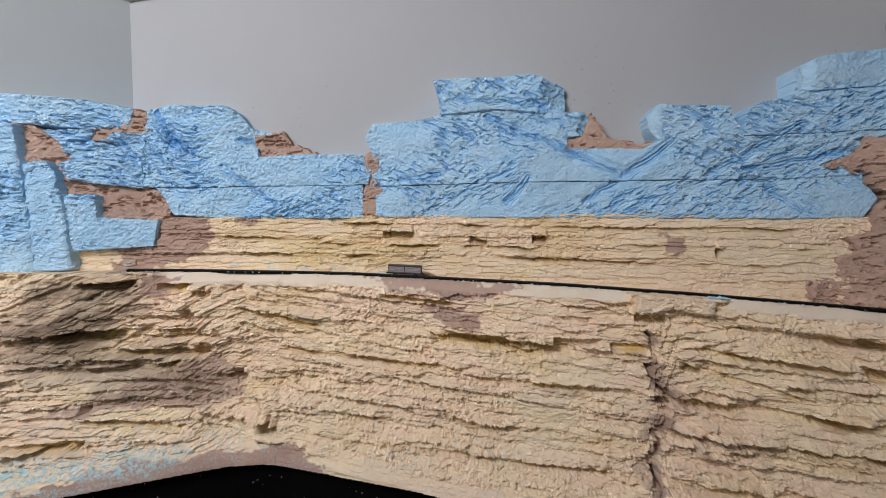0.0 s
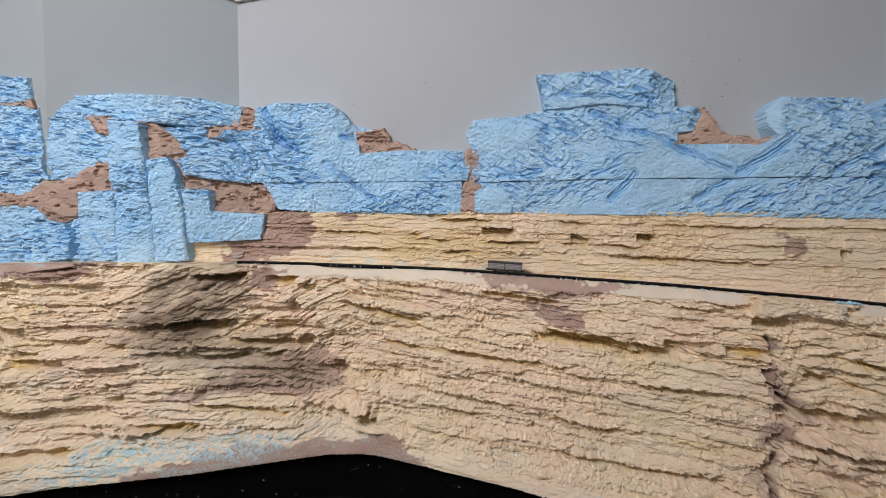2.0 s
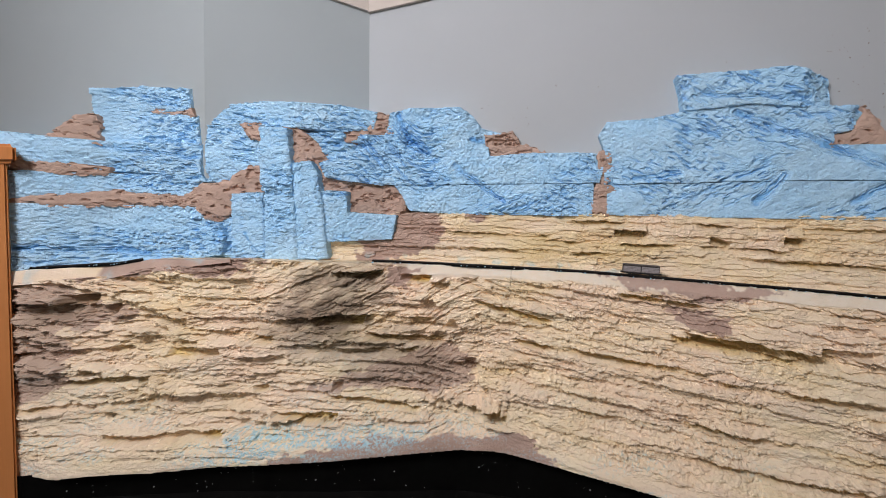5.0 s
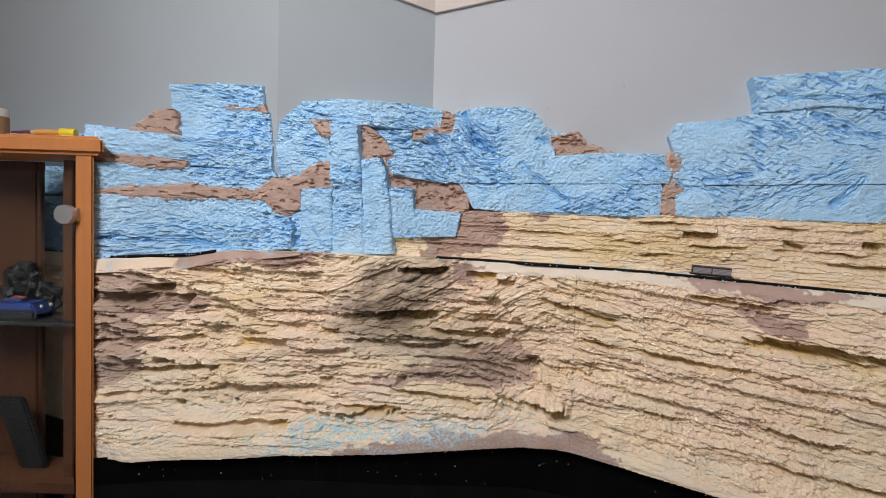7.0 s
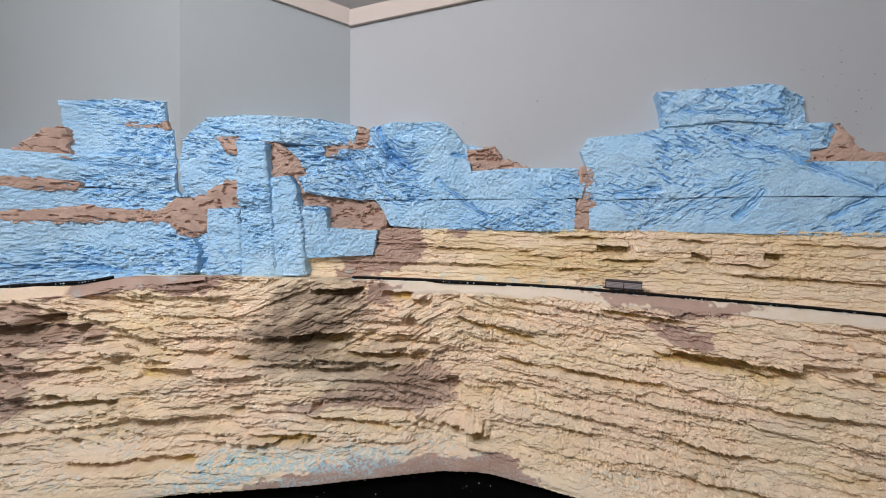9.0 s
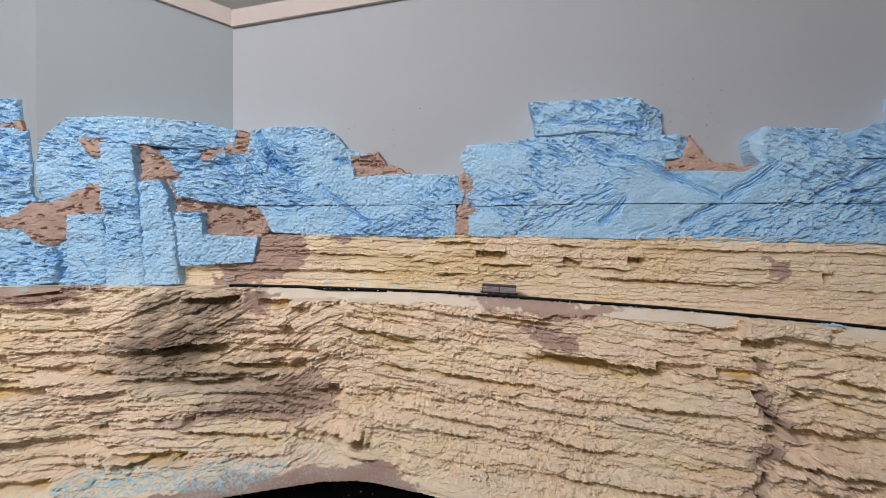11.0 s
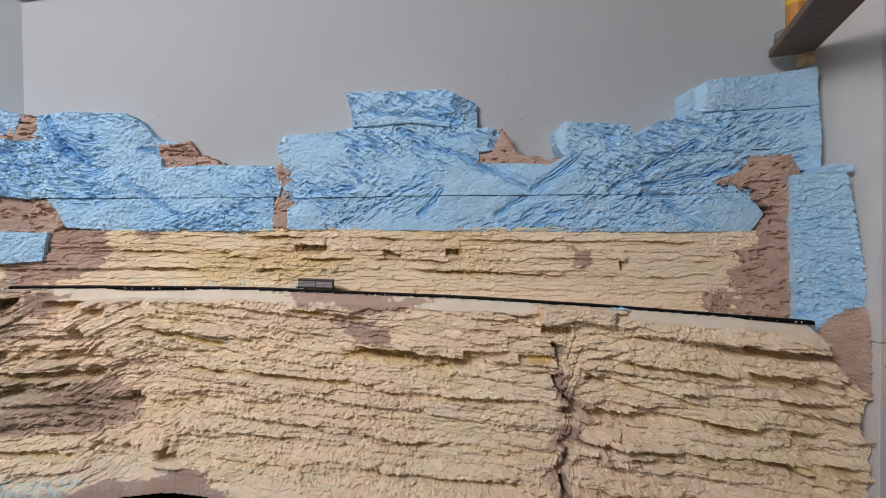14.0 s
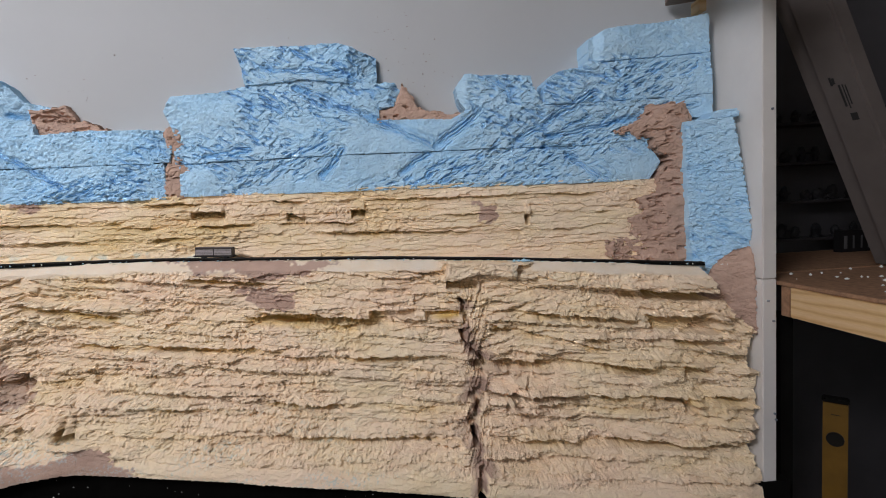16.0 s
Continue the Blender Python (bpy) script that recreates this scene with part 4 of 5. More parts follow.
# the blocks on the flat wall thin out towards its corner
thin = lambda x, z: np.minimum(0.026 * smooth(-0.90, -0.80, x), wall_y(x) - 0.006 - rock_y(x))
foam_block([(-0.869, 1.909), (-0.813, 1.924), (-0.729, 1.921), (-0.725, 1.884), (-0.798, 1.879), (-0.867, 1.868)], west, 79, thin)
foam_block([(-0.867, 1.869), (-0.8, 1.879), (-0.714, 1.871), (-0.708, 1.82), (-0.841, 1.82), (-0.865, 1.81)], west, 78, thin)
foam_block([(-1.149, 1.836), (-0.894, 1.818), (-0.839, 1.818), (-0.706, 1.82), (-0.705, 1.763), (-0.846, 1.767), (-0.913, 1.774), (-1.149, 1.805), (-1.48, 1.8), (-1.48, 1.842)], west, 77, 0.0)
foam_block([(-0.954, 1.759), (-0.849, 1.763), (-0.705, 1.764), (-0.693, 1.75), (-0.702, 1.73), (-0.731, 1.723), (-0.838, 1.728), (-0.906, 1.72), (-0.954, 1.713), (-1.48, 1.719), (-1.48, 1.781)], west, 76, 0.0)
foam_block([(-0.954, 1.705), (-0.837, 1.706), (-0.712, 1.707), (-0.696, 1.683), (-0.67, 1.676), (-0.657, 1.658), (-0.666, 1.619), (-0.818, 1.597), (-0.953, 1.587), (-1.48, 1.566), (-1.48, 1.708)], west, 80, -0.004)
foam_block([(-0.705, 1.614), (-0.625, 1.614), (-0.625, 1.745), (-0.705, 1.745)], west, 82, 0.008)
filler_patch([(-0.498, 1.769), (-0.456, 1.763), (-0.391, 1.754), (-0.37, 1.747), (-0.35, 1.727), (-0.357, 1.69), (-0.451, 1.695), (-0.454, 1.736), (-0.497, 1.734)], west, 0.003, 12)
filler_patch([(-0.562, 1.856), (-0.528, 1.847), (-0.499, 1.827), (-0.479, 1.799), (-0.478, 1.756), (-0.511, 1.756), (-0.551, 1.793), (-0.562, 1.826)], west, 0.002, 13)
filler_patch([(-0.462, 1.85), (-0.421, 1.858), (-0.41, 1.89), (-0.386, 1.883), (-0.374, 1.845), (-0.436, 1.84), (-0.437, 1.827), (-0.455, 1.826)], west, 0.003, 14)
filler_patch([(-0.954, 1.713), (-0.932, 1.719), (-0.829, 1.734), (-0.811, 1.729), (-0.731, 1.727), (-0.703, 1.75), (-0.651, 1.753), (-0.646, 1.764), (-0.615, 1.78), (-0.59, 1.781), (-0.589, 1.727), (-0.648, 1.724), (-0.647, 1.695), (-0.678, 1.676), (-0.698, 1.68), (-0.714, 1.704), (-0.837, 1.704), (-0.954, 1.702)], west, -0.003, 15)
filler_patch([(-0.636, 1.857), (-0.592, 1.856), (-0.591, 1.825), (-0.613, 1.828)], west, -0.002, 17)
filler_patch([(-0.881, 1.862), (-0.861, 1.868), (-0.855, 1.809), (-0.89, 1.817), (-0.92, 1.812)], west, 0.0, 18)
filler_patch([(-1.168, 1.816), (-0.947, 1.789), (-0.913, 1.779), (-0.845, 1.772), (-0.848, 1.759), (-0.903, 1.756), (-1.148, 1.779)], west, -0.004, 19)
filler_patch([(-0.804, 1.881), (-0.726, 1.885), (-0.716, 1.869), (-0.798, 1.875)], west, lambda x: thin(x, 1.875 + 0 * x) - 0.003, 20)

pillar = thing("rock_pillar", "upright pale blue foam rock columns standing on the ledge", "model scenery", group="foam rock")


def column(poly, off, seed, label=""):
    def front(x, z):
        xm = (min(p[0] for p in poly) + max(p[0] for p in poly)) / 2
        half = (max(p[0] for p in poly) - min(p[0] for p in poly)) / 2
        return rock_y(np.full_like(x, xm)) - off + 0.28 * (x - xm) + 0.004 * ((x - xm) / half) ** 6 - torn(x, z, seed, 1.15) - 0.004 * (fbm(x * 15, z * 25, 2, seed) - 0.5)
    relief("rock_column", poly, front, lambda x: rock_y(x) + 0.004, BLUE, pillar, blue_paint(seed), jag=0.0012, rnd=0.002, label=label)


column([(-0.645, 1.73), (-0.59, 1.733), (-0.584, 1.611), (-0.645, 1.61)], 0.01, 91)
column([(-0.592, 1.849), (-0.543, 1.847), (-0.534, 1.739), (-0.588, 1.735)], 0.017, 92)
column([(-0.586, 1.729), (-0.534, 1.727), (-0.527, 1.613), (-0.583, 1.611)], 0.015, 93)
column([(-0.538, 1.786), (-0.507, 1.791), (-0.496, 1.776), (-0.485, 1.705), (-0.478, 1.614), (-0.529, 1.613)], 0.014, 94)
column([(-0.588, 1.737), (-0.537, 1.741), (-0.536, 1.725), (-0.586, 1.727)], 0.011, 95)

# right end slab
pad = thing("rock_buttress", "pale blue foam slab with brown filler beside the white board", "model scenery", group="foam rock")


def pad_front(x, z):
    return np.interp(x, [0.80, 0.85, 0.905], [0.765, 0.745, 0.718]) - torn(x, z, 97, 0.7) - 0.010 * (1 - smooth(1.53, 1.58, z))


relief("foam_slab", [(0.818, 1.776), (0.880, 1.776), (0.886, 1.74), (0.901, 1.62), (0.901, 1.574), (0.878, 1.568), (0.850, 1.545), (0.838, 1.523), (0.824, 1.542)], pad_front, lambda x: 0 * x + 0.85, BLUE, pad, blue_paint(97), jag=0.0006, rnd=0.001)
relief("filler_patch", [(0.838, 1.5225), (0.850, 1.5445), (0.878, 1.5675), (0.901, 1.5735), (0.901, 1.435), (0.885, 1.440), (0.868, 1.465), (0.845, 1.500)], lambda x, z: pad_front(x, z) - 0.002, lambda x: 0 * x + 0.85, FILLER, pad, jag=0.003, rnd=0.002)
relief("foam_wedge", [(0.850, 1.7775), (0.889, 1.7775), (0.889, 1.790), (0.864, 1.789)], lambda x, z: pad_front(x, z) + 0.004, lambda x: 0 * x + 0.85, BLUE, pad, blue_paint(98), jag=0.0003, rnd=0.001)


# ---- black board under the cliff ----
def fascia():
    xs = [-1.485 + 0.015 * i for i in range(163)]
    plan = [(x, float(cliff_y(x)) - 0.007) for x in xs] + [(x, float(cliff_y(x)) + 0.03) for x in xs[::-1]]
    tagged(part("baseboard_fascia", prism_bm(plan, 0.75, 1.20), BLACK), "black painted baseboard fascia below the cliff", "baseboard")
    bm = bmesh.new()
    fr = [bm.verts.new((x, float(cliff_y(x)) - 0.005, float(foot_z(x)) + 0.004)) for x in xs]
    lo = [bm.verts.new((x, float(cliff_y(x)) - 0.005, 1.19)) for x in xs]
    for i in range(len(xs) - 1):
        bm.faces.new((lo[i], lo[i + 1], fr[i + 1], fr[i]))
    bmesh.ops.solidify(bm, geom=bm.faces[:], thickness=0.02)
    tagged(part("baseboard_panel", bm, BLACK), "black panel beneath the foam cliff", "baseboard")


fascia()


# ---- track ----
def track(name, x0, x1, label):
    t = thing(name, label, "railway track", group="track")
    n = int((x1 - x0) / 0.01)
    xs = [x0 + (x1 - x0) * i / n for i in range(n + 1)]

    def ribbon(off, half, z0, z1):
        bm = bmesh.new()
        rings = []
        for x in xs:
            dy = float(track_y(x + 0.02) - track_y(x - 0.02)) / 0.04
            nrm = Vector((-dy, 1)).normalized()
            c = Vector((x, float(track_y(x)))) + nrm * off
            zb = float(shelf_z(x))
            a, b = c - nrm * half, c + nrm * half
            rings.append([bm.verts.new(p) for p in ((a.x, a.y, zb + z0), (b.x, b.y, zb + z0), (b.x, b.y, zb + z1), (a.x, a.y, zb + z1))])
        for r, s in zip(rings, rings[1:]):
            for i in range(4):
                bm.faces.new((r[i], r[(i + 1) % 4], s[(i + 1) % 4], s[i]))
        bm.faces.new(rings[0][::-1])
        bm.faces.new(rings[-1])
        bmesh.ops.recalc_face_normals(bm, faces=bm.faces[:])
        return bm

    part("track_bed", ribbon(0, 0.0050, -0.002, 0.0014), BLACK, t)
    part("rail", ribbon(0.0033, 0.0006, 0.001, 0.0040), RAIL, t)
    part("rail", ribbon(-0.0033, 0.0006, 0.001, 0.0040), RAIL, t)
    bm = bmesh.new()
    for i in range(int((x1 - x0) / 0.0042)):
        x = x0 + 0.0042 * i
        ang = math.atan2(float(track_y(x + 0.02) - track_y(x - 0.02)), 0.04)
        bmesh.ops.create_cube(bm, size=1, matrix=Matrix.Translation((x, float(track_y(x)), float(shelf_z(x)) + 0.0018)) @ Matrix.Rotation(ang, 4, "Z") @ Matrix.Diagonal((0.0018, 0.0104, 0.0014, 1)))
    tagged(part("sleepers", bm, BLACK, t), kind="stuff")
    return t


track("railway_track", -0.40, 0.822, "thin black model railway track on the cliff ledge")
track("railway_track", -1.45, -0.775, "thin black model railway track beneath blue rock")


# ---- wagon ----
def wagon():
    body_m = plain("dark_brown_wagon", (0.045, 0.036, 0.033), 0.5, 0, 0.15, 200.0)
    panel_m = plain("grey_brown_wagon_side", (0.36, 0.32, 0.32), 0.5, 0, 0.12, 200.0)
    frame_m = plain("black_underframe", (0.018, 0.017, 0.016), 0.6)
    x = 0.0615
    zr, yc = float(shelf_z(x)) + 0.0025, float(track_y(x))
    w = thing("freight_wagon", "tiny dark brown sliding-wall model freight wagon on the track", "model wagon")
    w.matrix_world = pose(x, yc, zr, 0, math.degrees(math.atan2(float(shelf_z(x - 0.03) - shelf_z(x + 0.03)), 0.06)), math.degrees(math.atan2(float(track_y(x + 0.03) - track_y(x - 0.03)), 0.06)))
    L, H, D = 0.0565, 0.0125, 0.0125
    part("body", box_bm((L, D, H), (0, 0, 0.0048 + H / 2), 0.0004), body_m, w)
    for s in (-1, 1):
        for k in (-1, 1):
            pnl = part("side_panel", box_bm((L / 2 - 0.0018, 0.0008, H - 0.003), (k * L / 4, s * D / 2 + s * 0.0002, 0.0050 + H / 2 - 0.0004), 0.0002), panel_m, w, "grey brown sliding side wall")
            part("rib", merge(*[box_bm((L / 2 - 0.003, 0.0005, 0.0004), (k * L / 4, s * (D / 2 + 0.0007), 0.0068 + 0.0022 * i)) for i in range(5)]), body_m, pnl)
        part("door_post", box_bm((0.0012, 0.0012, H), (0, s * D / 2 + s * 0.0002, 0.0048 + H / 2)), body_m, w)
        part("sole_bar", box_bm((L + 0.001, 0.0008, 0.0022), (0, s * 0.0052, 0.0044)), frame_m, w)
    part("roof", merge(box_bm((L + 0.001, D + 0.001, 0.0012), (0, 0, 0.0178), 0.0004), box_bm((L, D * 0.7, 0.0008), (0, 0, 0.0186), 0.0003)), plain("wagon_roof", (0.13, 0.11, 0.105), 0.5), w)
    for e in (-1, 1):
        part("headstock", box_bm((0.001, D, 0.0026), (e * (L / 2 + 0.0008), 0, 0.0046)), frame_m, w)
        for s in (-1, 1):
            part("buffer", tube_bm((e * (L / 2 + 0.001), s * 0.004, 0.0048), (e * (L / 2 + 0.0032), s * 0.004, 0.0048), 0.0009, sides=10), frame_m, w)
        axle = part("wheelset", merge(tube_bm((e * 0.017, -0.0032, 0.0022), (e * 0.017, 0.0032, 0.0022), 0.0005, sides=8), tube_bm((e * 0.017, 0.0027, 0.0022), (e * 0.017, 0.0037, 0.0022), 0.0022), tube_bm((e * 0.017, -0.0037, 0.0022), (e * 0.017, -0.0027, 0.0022), 0.0022)), frame_m, w)
        part("axle_guard", merge(*[box_bm((0.005, 0.0007, 0.003), (e * 0.017, s * 0.0047, 0.0030)) for s in (-1, 1)]), frame_m, w)


wagon()


# ---- end board ----
def end_board():
    e = thing("end_board", "white painted upright board closing the layout end", "board")
    box("upper_board", (0.023, 0.156, 0.75), (0.9135, 0.776, 1.899), WHITE, e, 0.0012)
    box("lower_board", (0.023, 0.156, 1.51), (0.9135, 0.776, 0.768), WHITE, e, 0.0012)
    m = plain("bluish_screw", (0.30, 0.33, 0.38), 0.4, 0.6)
    for z, x in ((1.458, 0.921), (1.49, 0.912), (1.31, 0.923), (1.30, 0.925), (1.78, 0.919)):
        part("screw", tube_bm((x - 0.002, 0.6955, z), (x - 0.002, 0.700, z), 0.0017, sides=10), m, e)


end_board()


# ---- small shelf on the wall ----
def wall_shelf():
    s = thing("wall_shelf", "dark wooden shelf board above the layout end", "shelf")
    box("board", (0.064, 0.40, 0.013), (0.790, 0.642, 1.9945), DARKWOOD, s, 0.001, Matrix.Rotation(radians(-22.3), 4, "Z"))
    box("bracket", (0.013, 0.024, 0.020), (0.884, 0.818, 1.9775), PINE, s, 0.001)
    can = thing("paint_pot", "small orange and yellow paint pot on the shelf", "pot")
    part("pot", tube_bm((0.822, 0.760, 2.0015), (0.822, 0.760, 2.040), 0.013), plain("orange_pot", (0.55, 0.25, 0.06), 0.4), can)
    part("lid", tube_bm((0.822, 0.760, 2.040), (0.822, 0.760, 2.052), 0.0135), plain("yellow_lid", (0.75, 0.45, 0.05), 0.4), can)
    lump = bmesh.new()
    bmesh.ops.create_icosphere(lump, subdivisions=3, radius=0.014, matrix=Matrix.Translation((0.840, 0.812, 2.013)) @ Matrix.Diagonal((0.8, 1, 0.85, 1)))
    for v in lump.verts:
        v.co += v.normal * 0.003 * noise.noise(v.co * 120)
    tagged(part("stone", lump, plain("grey_stone", (0.20, 0.21, 0.20), 0.8, 0, 0.3, 80)), "small grey stone on the shelf edge", "stone")


wall_shelf()


# ---- storage corner beyond the end board ----
def desk():
    d = thing("work_desk", "chipboard worktop with a pine timber edge", "desk")
    part("worktop", merge(box_bm((0.75, 0.62, 0.006), (1.304, 0.46, 1.5155), 0.001)), CHIP, d, "worn brown board top")
    part("rear_board", box_bm((0.75, 0.25, 0.006), (1.304, 0.905, 1.5155), 0.001), CHIP, d, "dark board behind a gap")
    box("timber_edge", (0.030, 0.50, 0.046), (0.946, 0.430, 1.489), PINE, d, 0.0015, label="pale pine timber")
    box("end_block", (0.030, 0.016, 0.046), (0.946, 0.689, 1.489), CHIP, d, 0.001)
    for y in (0.20, 0.66):
        box("leg", (0.04, 0.04, 1.465), (1.62, y, 0.7325), PINE, d, 0.002)


def store():
    tagged(box("backdrop_panel", (0.9, 0.02, 2.1), (1.40, 1.10, 1.05), DIM), "dark blue-grey panel behind the shelves", "panel", kind="structure")
    tagged(box("side_panel", (0.02, 0.36, 1.46), (0.962, 0.90, 0.73), BLACK), "black upright panel under the desk", "panel", kind="structure")
    rack = thing("display_rack", "dark narrow shelves holding rows of small dark figures", "shelf")
    dark = plain("dark_rack_wood", (0.045, 0.042, 0.045), 0.6, 0, 0.2, 20)
    rows = (1.545, 1.632, 1.720, 1.810)
    for z in rows:
        box("board", (0.72, 0.05, 0.006), (1.31, 1.06, z), dark, rack, 0.0005)
    fig = plain("dark_figure_paint", (0.02, 0.02, 0.023), 0.6, 0, 0.4, 150)
    rng = random.Random(9)
    for z in rows:
        x = 1.12
        while x < 1.62:
            bm = bmesh.new()
            h, w = rng.uniform(0.026, 0.042), rng.uniform(0.008, 0.014)
            bmesh.ops.create_icosphere(bm, subdivisions=2, radius=1, matrix=Matrix.Translation((x, 1.055, z + 0.003 + h * 0.45)) @ Matrix.Diagonal((w, 0.009, h * 0.5, 1)))
            bmesh.ops.create_icosphere(bm, subdivisions=1, radius=1, matrix=Matrix.Translation((x + rng.uniform(-w, w), 1.05, z + h * 0.6)) @ Matrix.Diagonal((w * 1.3, 0.004, 0.004, 1)))
            bmesh.ops.create_cone(bm, cap_ends=True, segments=14, radius1=w, radius2=w, depth=0.003, matrix=Matrix.Translation((x, 1.055, z + 0.0045)))
            for v in bm.verts:
                v.co += Vector((1, 0.3, 1)) * 0.004 * noise.noise(v.co * 140)
            tagged(part("figurine", bm, fig), "small dark unpainted gaming figurine on a shelf", "figurine", "figurines")
            x += rng.uniform(0.03, 0.055)
    sign = thing("box_sign", "black box with pale lettering bars", "box")
    box("carton", (0.13, 0.02, 0.048), (1.375, 0.98, 1.5425), plain("black_card", (0.012, 0.012, 0.013), 0.5), sign, 0.001)
    for i in range(6):
        box("bar", (0.0035 if i % 3 else 0.007, 0.001, 0.028), (1.319 + 0.019 * i, 0.969, 1.5405), plain("pale_print", (0.11, 0.11, 0.115), 0.6), sign)


def leaning_board(foot, top, width, depth, label, printed):
    b = thing("lamp_carton", label, "carton", group="leaning cartons")
    foot, top = Vector(foot), Vector(top)
    m = Matrix.Translation((foot + top) / 2) @ (top - foot).to_track_quat("Z", "Y").to_matrix().to_4x4()
    length = (top - foot).length
    # pale card coloured dark for the shade beside the end board
    card = plain("shaded_grey_card", (0.135, 0.116, 0.108), 0.6, 0, 0.08, 25)
    bm = box_bm((width, depth, length), (0, 0, 0), 0.004)
    bm.transform(m)
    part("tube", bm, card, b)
    if printed:
        ink = plain("black_ink", (0.03, 0.03, 0.03), 0.6)
        facing = 1 if (m.to_3x3() @ Vector((0, 1, 0))).y < 0 else -1
        for at, along, w, h in ((-0.010, 0.030, 0.003, 0.014), (-0.006, 0.030, 0.004, 0.010), (0.0, 0.004, 0.003, 0.036), (0.005, 0.002, 0.0016, 0.040), (0.009, 0.004, 0.0016, 0.032), (0.006, -0.032, 0.010, 0.012)):
            bar = box_bm((w, 0.0006, h), (at, facing * (depth / 2 + 0.0002), -0.035 + along))
            bar.transform(m)
            part("printed_bar", bar, ink, b)


def spirit_level():
    s = thing("spirit_level", "yellow spirit level standing upright against the panel", "spirit level")
    m = pose(1.080, 0.752, 0.0, 0, 0, -46)
    s.matrix_world = m
    # yellow darkened to stand for the shadow under the desk
    yellow = plain("shaded_yellow_paint", (0.15, 0.078, 0.012), 0.5, 0, 0.2, 20)
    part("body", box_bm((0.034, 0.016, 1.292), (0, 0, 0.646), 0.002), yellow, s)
    part("end_cap", box_bm((0.037, 0.019, 0.008), (0, 0, 1.296), 0.002), BLACK, s)
    ring = plain("black_vial", (0.012, 0.011, 0.010), 0.3)
    part("vial", tube_bm((0, -0.0095, 1.229), (0, 0.0095, 1.229), 0.0125, sides=28), ring, s)
    part("hand_hole", box_bm((0.024, 0.0185, 0.011), (0, 0, 1.272), 0.006), ring, s)


desk()
store()
leaning_board((1.200, 0.770, 1.525), (0.905, 0.745, 2.14), 0.034, 0.028, "long grey-white carton leaning against the end board", False)
leaning_board((1.190, 0.720, 1.525), (0.900, 0.700, 2.14), 0.060, 0.030, "long grey-white carton with printed bars leaning beside another", True)
spirit_level()


# ---- display cabinet ----
def cabinet():
    c = thing("display_cabinet", "orange wood veneer display cabinet with glass door", "cabinet")
    c.matrix_world = pose(-0.938, 0.535, 0, 0, 0, 196)
    W, D = 0.52, 0.11
    top = prism_bm([(-0.028, 0.012), (W, 0.012), (W, -D), (0.090, -D)], 1.768, 1.799)
    bmesh.ops.bevel(top, geom=top.edges[:], offset=0.006, segments=3, affect="EDGES")
    part("top_board", top, ORANGE, c)
    post = prism_bm([(-0.004, 0.003), (0.029, 0.003), (0.032, -0.027), (0.0180, -0.027)], 0, 1.769)
    bmesh.ops.bevel(post, geom=[e for e in post.edges if abs(e.verts[0].co.z - e.verts[1].co.z) > 1], offset=0.004, segments=3, affect="EDGES")
    part("corner_post", post, ORANGE, c)
    box("inner_post", (0.018, 0.020, 1.763), (0.065, -0.040, 0.8815), INNER, c, 0.001)
    box("corner_post", (0.029, 0.030, 1.763), (W - 0.0145, -0.012, 0.8815), ORANGE, c, 0.007)
    box("back_panel", (W - 0.185, 0.006, 1.74), (0.185 + (W - 0.185) / 2, -D + 0.004, 0.897), INNER, c, 0.001)
    box("back_post", (0.008, 0.010, 1.74), (0.179, -D + 0.002, 0.897), INNER, c, 0.001)
    door = box("door", (W - 0.062, 0.004, 1.60), (0.031 + (W - 0.062) / 2, -0.004, 0.94), GLASS, c, label="clear glass door")
    door.visible_shadow = False
    steel = plain("brushed_steel", (0.50, 0.50, 0.51), 0.35, 0.9, 0.06, 60)
    part("knob", merge(tube_bm((0.034, -0.002, 1.668), (0.034, 0.010, 1.668), 0.008), tube_bm((0.034, 0.010, 1.668), (0.034, 0.020, 1.668), 0.0162, 0.0155, 32)), steel, door, "round brushed steel knob")
    part("catch", box_bm((0.006, 0.010, 0.022), (0.022, 0.006, 1.668), 0.001), steel, door)
    plan = [(0.036, -0.008), (W - 0.03, -0.008), (W - 0.03, -D + 0.010), (0.112, -D + 0.010)]
    part("glass_shelf", prism_bm(plan, 1.475, 1.481), plain("smoked_glass", (0.03, 0.03, 0.03), 0.15), c)
    part("bottom_board", prism_bm(plan, 1.181, 1.199), INNER, c)
    return c


